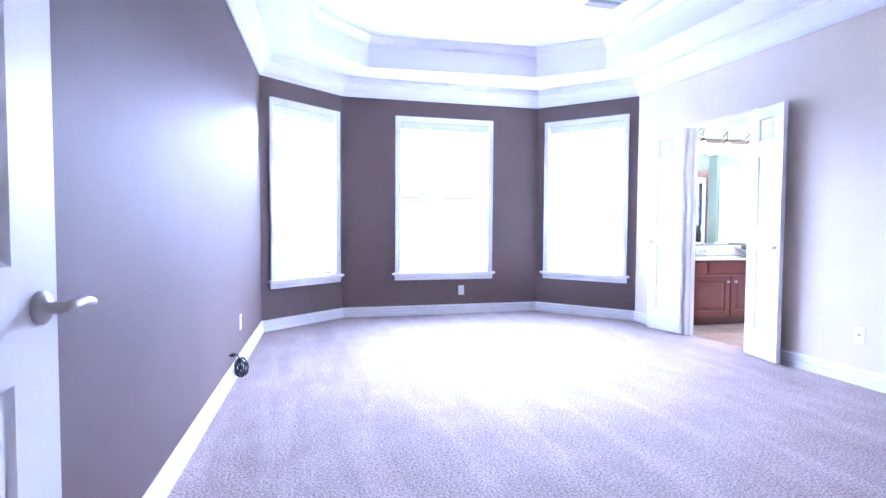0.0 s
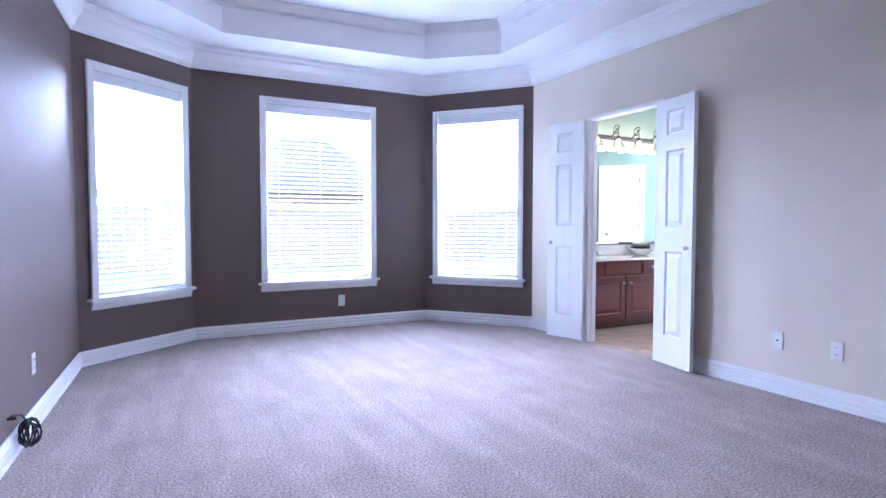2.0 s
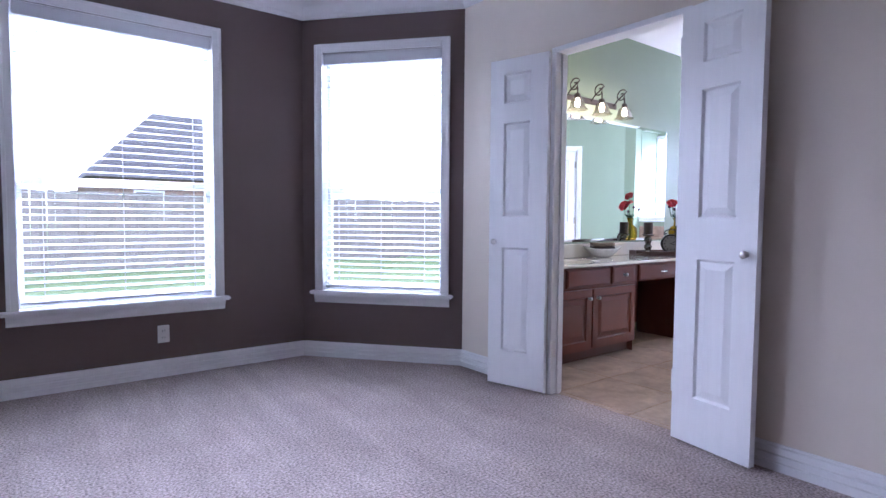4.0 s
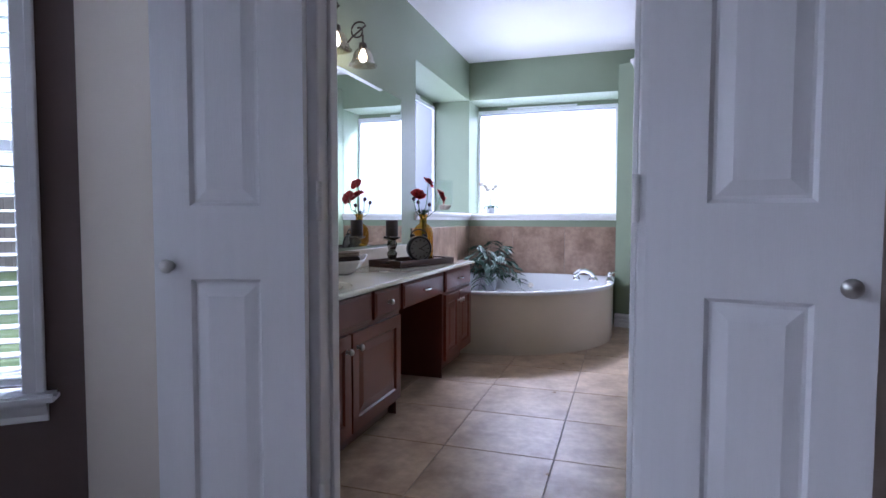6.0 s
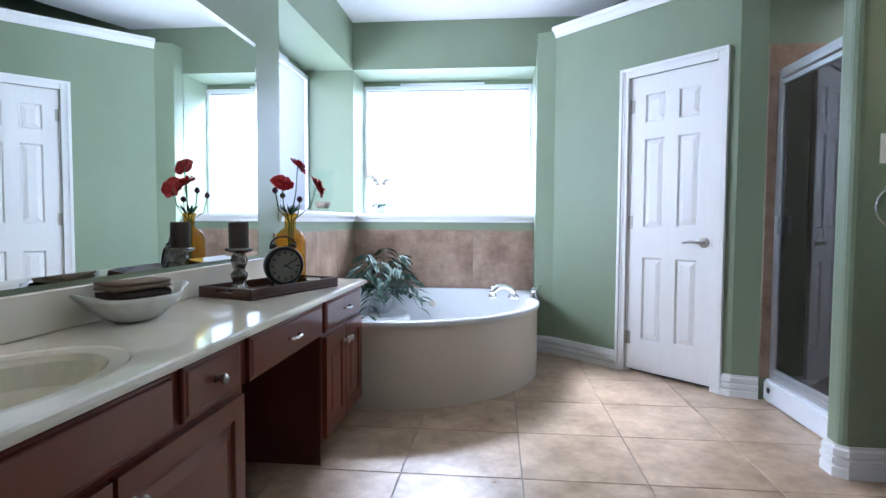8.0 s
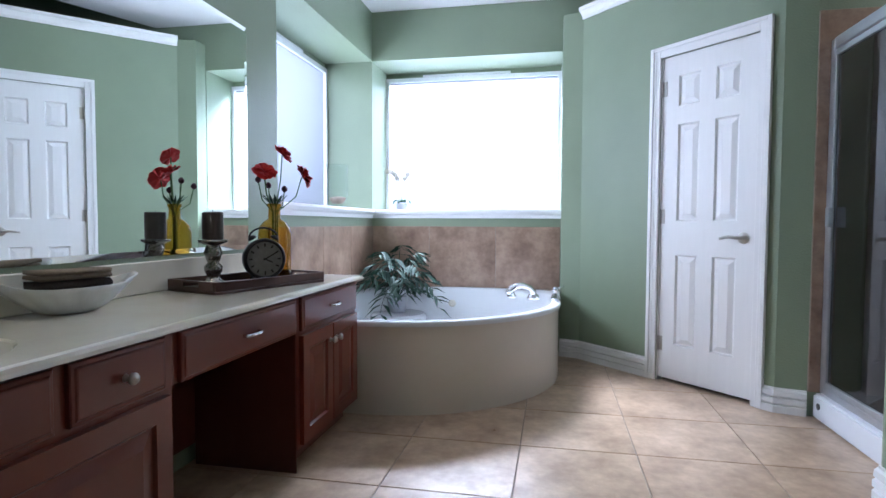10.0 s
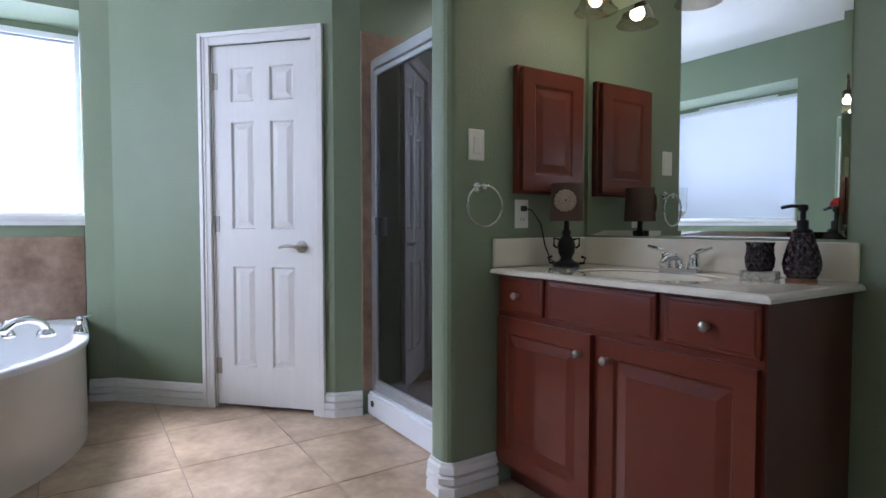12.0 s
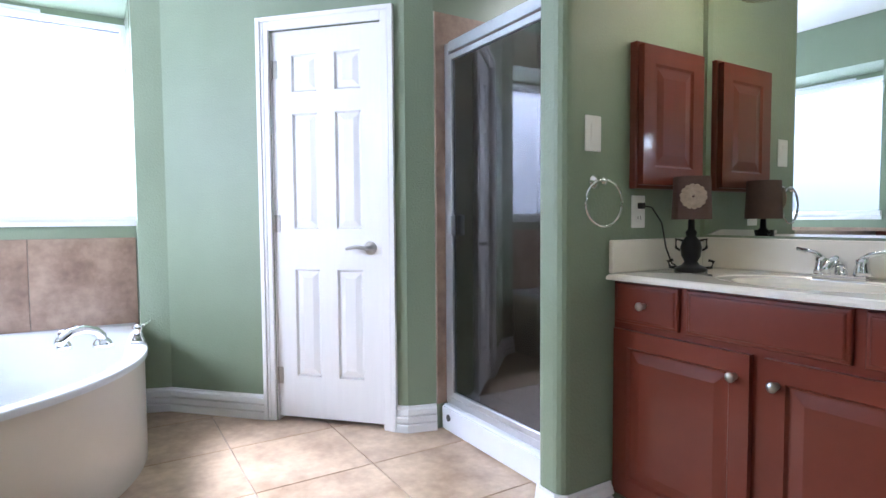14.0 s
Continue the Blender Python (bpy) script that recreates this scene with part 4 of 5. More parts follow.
def tap(parent, at, turn, spout):
    m = pose(*at, 0, 0, turn)
    if spout:
        ob = part("spout", tube([m @ Vector(p) for p in ((0, 0, 0.0), (0, -0.005, 0.04), (0.0, -0.03, 0.062), (0, -0.08, 0.078), (0, -0.13, 0.074), (0, -0.165, 0.055), (0, -0.175, 0.04))], 0.019, 12, taper=0.8), CHROME, parent, smooth=True)
        part("spout_base", lathe([(0.034, 0), (0.032, 0.012), (0.022, 0.028)], 20, at=m.translation), CHROME, ob, smooth=True)
    else:
        ob = part("tap_handle", lathe([(0.026, 0), (0.024, 0.012), (0.014, 0.03), (0.016, 0.045), (0.02, 0.056), (0.012, 0.068), (0, 0.07)], 18, at=m.translation), CHROME, parent, smooth=True)
        part("tap_lever", tube([m @ Vector(p) for p in ((0, 0, 0.055), (0.025, -0.01, 0.062), (0.06, -0.016, 0.072))], 0.008, 8, taper=0.7), CHROME, ob, smooth=True)


tf = thing("tub_faucet", "chrome arched tub faucet with lever handles on the rim", "faucet", (7.80, 4.40, 0.4945))
tf.scale = (1.25, 1.25, 1.25)
tap(tf, (0, 0, 0), -137, True)
tap(tf, (0.03, 0.12, 0), -20, False)
tap(tf, (0.0, -0.115, 0), -30, False)

# wall tiles round the tub
def tile_row(name, a, b, u0, u1, widths, z0, z1, label):
    ob = thing(name, label, "wall tiles", (*a, 0), heading(a, b), kind="structure")
    part("grout", box(u0, u1, -0.006, -0.0005, z0, z1), GROUT, ob)
    u = u0
    for w in widths:
        e = min(u + w, u1)
        part("tile", box(u + 0.0015, e - 0.0015, -0.0125, -0.0062, z0 + 0.0015, z1 - 0.0015), WALLTILE, ob, bevel=0.0015)
        u = e
        if u >= u1 - 0.01:
            break


tile_row("wall_tiles_north", (6.72, Y1), (X1 - 0.013, Y1), 0, X1 - 0.013 - 6.72, [0.19, 0.505, 0.505, 0.6], 0.452, 0.98, "tan stone tiles above the tub on the window wall")
tile_row("wall_tiles_east", (X1, Y1 - 0.0), (X1, 4.222), 0.0, Y1 - 4.222, [0.49, 0.54, 0.54], 0.452, 0.98, "tan stone tiles above the tub below the wide window")
tile_row("shower_tiles_east", (7.2095, RET[1]), (7.2095, 1.36), 0.0, RET[1] - 1.36, [0.33] * 5, 0.13, 2.09, "brown stone tiles inside the shower")
tile_row("shower_tiles_back", (7.19, 1.36), (PX1, 1.36), 0.0, 7.19 - PX1, [0.33] * 4, 0.13, 2.09, "brown stone tiles inside the shower")
tile_row("shower_tiles_west", (PX1, 1.36), (PX1, SY - 0.03), 0.0, SY - 0.03 - 1.36, [0.33] * 5, 0.13, 2.09, "brown stone tiles inside the shower")

dl_ = thing("recessed_light", "small round recessed downlight in the shower ceiling", "ceiling light", (6.75, 2.1, 2.42))
part("trim_ring", lathe([(0.085, -0.006), (0.09, -0.001), (0.07, -0.0005), (0.07, -0.006)], 28), WHITE, dl_)


# ---- vanities ----
def oval_counter(name, label, x0, x1, y0, y1, z, t, cx, cy, rx, ry):
    """A slab with an oval bowl moulded into it."""
    ob = thing(name, label, "countertop", (0, 0, 0))
    bm = bmesh.new()
    angs = sorted([2 * math.pi * i / 56 for i in range(56)] + [math.atan2(y - cy, x - cx) % (2 * math.pi) for x in (x0, x1) for y in (y0, y1)])

    def edge(a, m):
        c, s = math.cos(a), math.sin(a)
        k = min(((x1 - m - cx) / c if c > 1e-9 else 9e9), ((x0 + m - cx) / c if c < -1e-9 else 9e9), ((y1 - m - cy) / s if s > 1e-9 else 9e9), ((y0 + m - cy) / s if s < -1e-9 else 9e9))
        return cx + c * k, cy + s * k
    rings = [[bm.verts.new((*edge(a, m), zz)) for a in angs] for m, zz in ((0, z - t), (0, z - 0.012), (0.004, z - 0.003), (0.014, z))]
    for f, zz in ((1.22, z), (1.19, z - 0.004), (1.0, z - 0.006), (0.95, z - 0.02), (0.85, z - 0.07), (0.6, z - 0.115), (0.25, z - 0.13), (0.08, z - 0.132)):
        rings.append([bm.verts.new((cx + rx * f * math.cos(a), cy + ry * f * math.sin(a), zz)) for a in angs])
    n = len(angs)
    for p, q in zip(rings, rings[1:]):
        for i in range(n):
            bm.faces.new((p[i], p[(i + 1) % n], q[(i + 1) % n], q[i]))
    bm.faces.new(rings[-1])
    bmesh.ops.recalc_face_normals(bm, faces=bm.faces)
    if rings[3][0].link_faces[0].normal.z < 0:
        bmesh.ops.reverse_faces(bm, faces=bm.faces)
    top = part("slab", bm, MARBLE, ob)
    part("drain", lathe([(0.022, 0), (0.022, 0.004), (0.012, 0.006), (0, 0.006)], 16, at=(cx, cy, z - 0.132)), CHROME, ob, "chrome drain", smooth=True)
    return ob


def slab_front(name, parent, x0, x1, z0, z1, pulls="", wood=CHERRY):
    bm = bmesh.new()
    rows = []
    for e, y in ((0.0, 0.0185), (0.0, 0.008), (0.003, 0.005), (0.010, 0.004), (0.013, 0.001), (0.017, 0.0)):
        rows.append([bm.verts.new((x, y, z)) for x, z in ((x0 + e, z0 + e), (x1 - e, z0 + e), (x1 - e, z1 - e), (x0 + e, z1 - e))])
    for p, q in zip(rows, rows[1:]):
        for k in range(4):
            bm.faces.new((p[k], p[(k + 1) % 4], q[(k + 1) % 4], q[k]))
    bm.faces.new(rows[-1])
    bmesh.ops.recalc_face_normals(bm, faces=bm.faces)
    f = part(name, bm, wood, parent)
    if pulls == "knob":
        knob(f, (x0 + x1) / 2, 0, (z0 + z1) / 2)
    elif pulls == "pull":
        pull(f, (x0 + x1) / 2, 0, (z0 + z1) / 2)
    return f


def cab_door(parent, x0, x1, z0, z1, kx, wood=CHERRY):
    w, h = x1 - x0, z1 - z0
    s = 0.058
    d = panelled("door", w, h, 0.02, [(s, w - s, s, h - s)], wood, parent, groove=0.010, depth=0.009, slope=0.034)
    d.matrix_basis = pose(x0, 0, z0)
    if kx is not None:
        knob(d, kx - x0, 0, h - 0.068)
    return d


VF = 5.247
VZ = 0.738
GRP = "long vanity cabinets"
va = thing("vanity_cabinet", "dark cherry sink base cabinet with two doors and drawer fronts", "cabinet", (4.02, VF, 0), 0, GRP)
part("body", box(0.0, 1.285, 0.041, 0.485, 0.09, VZ - 0.15), CHERRY, va)
part("face_frame", box(0.0, 1.285, 0.019, 0.0405, 0.09, VZ - 0.022), CHERRY, va)
part("side_rail", box(1.265, 1.285, 0.041, 0.485, VZ - 0.1498, VZ - 0.022), CHERRY, va)
part("toe_kick", box(0.0, 1.285, 0.085, 0.10, 0.0, 0.0898), DARK_SHADED_WOOD, va)
slab_front("drawer_front", va, 0.13, 0.405, 0.567, 0.704)
slab_front("drawer_front", va, 0.42, 0.92, 0.567, 0.704)
slab_front("drawer", va, 0.957, 1.25, 0.567, 0.704, "knob")
cab_door(va, 0.13, 0.705, 0.105, 0.548, 0.665)
cab_door(va, 0.72, 1.262, 0.105, 0.548, 0.765)
vb = thing("makeup_table", "cherry makeup table apron with one drawer over a knee space", "vanity table", (5.31, VF, 0), 0, GRP)
part("body", box(-0.004, 0.729, 0.019, 0.45, 0.565, VZ - 0.022), CHERRY, vb)
slab_front("drawer", vb, 0.02, 0.705, 0.567, 0.704, "pull")
vc = thing("vanity_cabinet", "narrow cherry vanity cabinet beside the tub", "cabinet", (6.04, VF, 0), 0, GRP)
part("body", box(0.0, 0.66, 0.019, 0.485, 0.09, VZ - 0.022), CHERRY, vc)
part("toe_kick", box(0.0, 0.66, 0.085, 0.10, 0.0, 0.0898), DARK_SHADED_WOOD, vc)
slab_front("drawer", vc, 0.025, 0.645, 0.567, 0.704, "pull")
cab_door(vc, 0.025, 0.33, 0.105, 0.548, 0.30)
cab_door(vc, 0.338, 0.645, 0.105, 0.548, 0.368)
# knee-space lining: added sheets, shade under the makeup table put into their colour
part("side_panel", box(-0.006, -0.0005, 0.021, 0.469, 0.0, 0.5645), DARK_SHADED_WOOD, vc, "inner side of the knee space, darkened for its shade")
part("side_panel", box(-0.728, -0.724, 0.042, 0.469, 0.0, 0.5645), DARK_SHADED_WOOD, vc, "inner side of the knee space, darkened for its shade")
part("back_panel", box(-0.73, 0.0, 0.47, 0.485, 0.09, 0.56), DARK_SHADED_WOOD, vc)

ct = oval_counter("vanity_countertop", "glossy cream cultured marble countertop with an oval basin", 3.974, 6.72, VF - 0.022, Y1 - 0.002, VZ, 0.021, 4.70, 5.49, 0.27, 0.165)
part("backsplash", box(3.974, 6.70, Y1 - 0.02, Y1 - 0.0025, VZ + 0.0005, VZ + 0.118), MARBLE, ct, bevel=0.004)

v2 = thing("vanity_cabinet", "cherry sink cabinet with two raised panel doors and three drawer fronts", "cabinet", (6.153, 2.868, 0), 180)
part("body", box(0.0, 1.035, 0.041, 0.495, 0.09, 0.725), CHERRY, v2)
part("face_frame", box(0.0, 1.035, 0.019, 0.0405, 0.09, 0.854), CHERRY, v2)
part("side_panel", box(1.0355, 1.041, 0.019, 0.495, 0.0, 0.854), DARK_SHADED_WOOD, v2)
part("toe_kick", box(0.0, 1.035, 0.085, 0.10, 0.0, 0.0898), DARK_SHADED_WOOD, v2)
slab_front("drawer", v2, 0.012, 0.262, 0.708, 0.845, "knob")
slab_front("drawer_front", v2, 0.29, 0.733, 0.708, 0.845)
slab_front("drawer", v2, 0.762, 1.03, 0.708, 0.845, "knob")
cab_door(v2, 0.012, 0.492, 0.105, 0.685, 0.45)
cab_door(v2, 0.53, 1.026, 0.105, 0.685, 0.565)
c2 = oval_counter("small_countertop", "glossy cream cultured marble countertop with an oval basin", 5.085, 6.153, Y2 + 0.002, 2.895, 0.876, 0.021, 5.62, 2.64, 0.22, 0.15)
part("backsplash", box(5.10, 6.132, Y2 + 0.0025, Y2 + 0.02, 0.8765, 0.992), MARBLE, c2, bevel=0.004)
part("side_splash", box(6.1325, 6.1525, Y2 + 0.0025, 2.885, 0.8765, 0.992), MARBLE, c2, bevel=0.004)


# ---- mirrors ----
def wall_mirror(label, a, turn, w, z0, z1):
    ob = thing("wall_mirror", label, "mirror", (*a, 0), turn)
    bm = bmesh.new()
    e = 0.022
    back = [bm.verts.new((x, -0.001, z)) for x, z in ((0, z0), (w, z0), (w, z1), (0, z1))]
    rim = [bm.verts.new((x, -0.004, z)) for x, z in ((0, z0), (w, z0), (w, z1), (0, z1))]
    face = [bm.verts.new((x, -0.0065, z)) for x, z in ((e, z0 + e), (w - e, z0 + e), (w - e, z1 - e), (e, z1 - e))]
    bm.faces.new(face)
    for i in range(4):
        j = (i + 1) % 4
        bm.faces.new((rim[i], rim[j], face[j], face[i]))
        bm.faces.new((back[i], back[j], rim[j], rim[i]))
    bmesh.ops.recalc_face_normals(bm, faces=bm.faces)
    part("glass", bm, MIRROR, ob)


wall_mirror("wide clear glass mirror on the wall over the long vanity", (4.05, Y1), 0, 6.52 - 4.05, 0.872, 1.945)
wall_mirror("clear glass mirror on the wall over the small vanity", (6.132, Y2), 180, 6.132 - 5.135, 1.0, 1.93)


# ---- vanity lights ----
def vanity_light(at, turn, xs, zb, watts):
    ob = thing("vanity_light", "bronze scroll vanity light with lit ribbed glass shades", "wall lamp", at, turn, "vanity lights")
    part("back_bar", box(min(xs) - 0.05, max(xs) + 0.05, -0.022, -0.001, zb + 0.055, zb + 0.105), BRONZE, ob, bevel=0.006)
    for x in xs:
        pts = [(x, -0.022, zb + 0.08), (x, -0.06, zb + 0.12)]
        for i in range(22):
            a = 2.6 - i * 0.36
            r = 0.058 - 0.0019 * i
            pts.append((x + 0.0, -0.105 + r * math.cos(a), zb + 0.155 + r * math.sin(a)))
        arm = part("scroll_arm", tube(pts, 0.0055, 8), BRONZE, ob, smooth=True)
        part("stem", tube([(x, -0.135, zb + 0.13), (x, -0.135, zb + 0.07)], 0.006, 8), BRONZE, arm)
        part("socket", lathe([(0.0, zb + 0.085), (0.024, zb + 0.08), (0.026, zb + 0.05), (0.018, zb + 0.045)], 16, at=(x, -0.135, 0)), BRONZE, ob, smooth=True)
        sb = bmesh.new()
        n = 36
        rr = []
        for r, z in ((0.028, 0.05), (0.045, 0.035), (0.056, 0.01), (0.064, -0.02), (0.078, -0.042), (0.086, -0.048)):
            rr.append([sb.verts.new((x + (r + 0.0012 * (k % 2)) * math.cos(2 * math.pi * k / n), -0.135 + (r + 0.0012 * (k % 2)) * math.sin(2 * math.pi * k / n), zb + z)) for k in range(n)])
        for p, q in zip(rr, rr[1:]):
            for k in range(n):
                sb.faces.new((p[k], p[(k + 1) % n], q[(k + 1) % n], q[k]))
        sh_ = part("shade", sb, SHADEGLASS, ob, "bell-shaped ribbed glass shade", smooth=True)
        sh_.visible_shadow = False
        bu = part("bulb", lathe([(0.0, -0.028), (0.014, -0.024), (0.023, -0.006), (0.021, 0.012), (0.012, 0.03), (0.012, 0.044), (0, 0.045)], 14, at=(x, -0.135, zb)), BULB, ob, "glowing warm bulb", smooth=True)
        bu.visible_shadow = False
        m = pose(*at, 0, 0, turn)
        bulb_lamp("bulb_light", m @ Vector((x, -0.135, zb - 0.0)), watts)


vanity_light((4.65, Y1, 0), 0, (0.0, 0.32, 0.64, 0.96), 2.0, 1.1)
vanity_light((5.98, Y2, 0), 180, (0.0, 0.28, 0.56), 1.945, 1.0)

# ---- small wall things by the small vanity ----
mc = thing("medicine_cabinet", "cherry wood medicine cabinet with a raised panel door", "cabinet", (6.154, 2.783, 1.172), -90)
part("body", box(0, 0.362, -0.03, 0.0, 0, 0.51), CHERRY, mc, bevel=0.003)
md = panelled("door", 0.338, 0.485, 0.022, [(0.062, 0.276, 0.062, 0.423)], CHERRY, mc, groove=0.012, depth=0.007, slope=0.03)
md.matrix_basis = pose(0.012, -0.053, 0.012)

sw = thing("light_switch", "white rocker light switch on the green wall", "switch", (6.154, 2.965, 1.352), -90)
part("plate", box(-0.038, 0.038, -0.006, 0.0, -0.06, 0.06), PLASTIC, sw, bevel=0.003)
part("rocker", box(-0.017, 0.017, -0.011, -0.0062, -0.034, 0.034), PLASTIC, sw, bevel=0.003)
outlet_plate("outlet", (6.154, 2.735, 1.09), -90, "white duplex outlet with a lamp plugged in")

tr = thing("towel_ring", "empty round chrome towel ring", "towel ring", (6.154, 2.955, 1.19), -90)
part("mount", lathe([(0.026, 0), (0.026, 0.006), (0.014, 0.014), (0.010, 0.04), (0.016, 0.048), (0.0, 0.055)], 20, m=Matrix.Rotation(radians(90), 4, "X")), CHROME, tr, smooth=True)
part("ring", tube([(0.078 * math.sin(2 * math.pi * i / 40), -0.045 - 0.006 * math.sin(2 * math.pi * i / 40), -0.072 + 0.078 * math.cos(2 * math.pi * i / 40)) for i in range(41)], 0.0048, 8), CHROME, tr, smooth=True)

lm = thing("table_lamp", "small dark urn lamp with a taupe drum shade", "lamp", (6.03, 2.60, 0.876), 39)
part("base", lathe([(0.055, 0), (0.055, 0.01), (0.045, 0.018), (0.03, 0.024), (0.022, 0.035), (0.032, 0.055), (0.036, 0.085), (0.03, 0.11), (0.016, 0.125), (0.02, 0.14), (0.012, 0.15), (0.010, 0.205)], 20), BLACK, lm, "dark carved urn base", smooth=True)
for s in (-1, 1):
    part("handle", tube([(s * 0.028, 0, 0.11), (s * 0.05, 0, 0.115), (s * 0.05, 0, 0.085), (s * 0.036, 0, 0.075)], 0.005, 6), BLACK, lm, smooth=True)
    part("scroll_foot", tube([(s * 0.045, -0.01, 0.012), (s * 0.068, -0.012, 0.014), (s * 0.075, -0.012, 0.035), (s * 0.058, -0.01, 0.04)], 0.006, 6), BLACK, lm, smooth=True)
sb = lathe([(0.067, 0.185), (0.061, 0.335), (0.05, 0.336), (0.0, 0.336)], 32)
part("shade", sb, SHADE, lm, "taupe fabric drum shade")
for s, ax in ((1, 0),):
    fl = bmesh.new()
    for ringr, cnt, rr in ((0.034, 14, 0.011), (0.022, 10, 0.010), (0.011, 6, 0.008)):
        for i in range(cnt):
            a = 2 * math.pi * i / cnt + ringr * 30
            c = (ringr * math.cos(a), 0.264 + ringr * math.sin(a))
            m = Matrix.Rotation(radians(-90), 4, "X") if ax == 0 else Matrix.Rotation(radians(-90), 4, "Y")
            at = (c[0], 0.0645, c[1]) if ax == 0 else (-0.0645, c[0], c[1])
            lathe([(rr, 0), (rr * 0.8, 0.003 + (0.034 - ringr) * 0.15), (0, 0.004 + (0.034 - ringr) * 0.15)], 7, fl, at, m)
    part("fabric_flower", fl, FABRIC, lm, "ruffled cream fabric flower")
cord = thing("lamp_cord", "thin black lamp cord plugged into the outlet", "cord", (0, 0, 0))
part("plug", box(6.125, 6.1475, 2.725, 2.745, 1.10, 1.122), RUBBER, cord, bevel=0.003)
part("cord", tube([(6.125, 2.735, 1.11), (6.10, 2.725, 1.105), (6.085, 2.69, 1.05), (6.085, 2.665, 0.96), (6.075, 2.645, 0.905), (6.055, 2.625, 0.886)], 0.003, 6), RUBBER, cord, smooth=True)

fc = thing("sink_faucet", "chrome two-handle sink faucet", "faucet", (5.62, 2.45, 0.873))
part("base", box(-0.08, 0.08, -0.026, 0.026, 0.0, 0.016), CHROME, fc, bevel=0.007, segments=2)
part("spout", tube([(0, 0, 0.012), (0, 0.005, 0.05), (0, 0.04, 0.062), (0, 0.085, 0.05), (0, 0.105, 0.03)], 0.017, 12, taper=0.75), CHROME, fc, smooth=True)
for s in (-1, 1):
    h = part("tap_handle", lathe([(0.024, 0.014), (0.022, 0.03), (0.016, 0.05), (0.019, 0.062), (0.0, 0.072)], 18, at=(s * 0.055, 0, 0)), CHROME, fc, smooth=True)
    part("tap_lever", tube([(s * 0.055, 0, 0.065), (s * 0.075, 0.005, 0.08), (s * 0.125, 0.012, 0.092)], 0.010, 8, taper=0.6), CHROME, h, smooth=True)


def quilted(profile, n=28):
    """A vessel with a diamond quilted relief."""
    bm = bmesh.new()
    rings = []
    for j, (r, z) in enumerate(profile):
        rings.append([bm.verts.new(((r + (0.003 if (k + j) % 2 else -0.001)) * math.cos(2 * math.pi * k / n), (r + (0.003 if (k + j) % 2 else -0.001)) * math.sin(2 * math.pi * k / n), z)) for k in range(n)])
    for j, (p, q) in enumerate(zip(rings, rings[1:])):
        for k in range(n):
            k1 = (k + 1) % n
            if (k + j) % 2:
                bm.faces.new((p[k], p[k1], q[k]))
                bm.faces.new((p[k1], q[k1], q[k]))
            else:
                bm.faces.new((p[k], p[k1], q[k1]))
                bm.faces.new((p[k], q[k1], q[k]))
    bm.faces.new(list(reversed(rings[0])))
    bm.faces.new(rings[-1])
    return bm


sd = thing("soap_dispenser", "dark plum quilted soap dispenser with a black pump", "soap dispenser", (5.205, 2.48, 0.876))
sd.scale = (0.86, 0.86, 0.92)
part("bottle", quilted([(0.042, 0.012), (0.050, 0.025), (0.055, 0.04), (0.057, 0.055), (0.056, 0.07), (0.052, 0.085), (0.048, 0.10), (0.043, 0.115), (0.038, 0.13), (0.033, 0.145), (0.031, 0.155)]), PLUM, sd)
part("base_ring", lathe([(0.047, 0), (0.049, 0.006), (0.045, 0.0118)], 24), COPPER, sd, smooth=True)
pm = part("pump", lathe([(0.03, 0.1555), (0.03, 0.165), (0.018, 0.17), (0.018, 0.195), (0.009, 0.197), (0.009, 0.225), (0.015, 0.228), (0.015, 0.245), (0, 0.247)], 18), BLACK, sd, smooth=True)
part("spout", tube([(0, 0, 0.24), (0.03, 0.02, 0.242), (0.055, 0.035, 0.236)], 0.006, 8), BLACK, pm, smooth=True)
sp = part("soap_box", box(-0.05, 0.05, -0.03, 0.03, 0, 0.028), SOAP, None, bevel=0.004)
sp.matrix_basis = pose(5.30, 2.53, 0.8765, 0, 0, 12)
tagged(sp, "patterned wrapped soap bar under the tumbler", "soap")
cu = thing("tumbler", "dark plum quilted tumbler on a soap bar", "cup", (5.30, 2.53, 0.905))
part("cup_body", quilted([(0.032, 0.0), (0.036, 0.012), (0.039, 0.025), (0.039, 0.038), (0.037, 0.05), (0.035, 0.063), (0.036, 0.076), (0.039, 0.086)]), PLUM, cu)

tw = (5.004, 2.20)
wall("wall_toilet_front", tw, (X0, 2.20), -0.05, TOP, 0.1, GREEN, [(0.012, 0.722, -0.05, 2.05)], "sage green wall round the toilet room door")
td = thing("toilet_room_door", "white six-panel door in deep shade", "door", (4.992, 2.20, 0), 180)
tl = panelled("leaf", 0.70, 2.03, 0.035, six_panels(0.70), GRAINED, td)
tl.matrix_basis = pose(0.005, 0.01, 0.012)
lever(tl, 0.065, 0.93, 1)

# ---- things on the long vanity ----
tray = thing("serving_tray", "dark wooden serving tray with cut-out handles", "tray", (6.12, 5.503, VZ + 0.0005), -19)
tl_, td_ = 0.285, 0.14
part("bottom", box(-tl_, tl_, -td_, td_, 0, 0.010), TRAYWOOD, tray, bevel=0.002)
for y in (-td_, td_ - 0.012):
    part("side", box(-tl_, tl_, y, y + 0.012, 0.0105, 0.045), TRAYWOOD, tray, bevel=0.002)
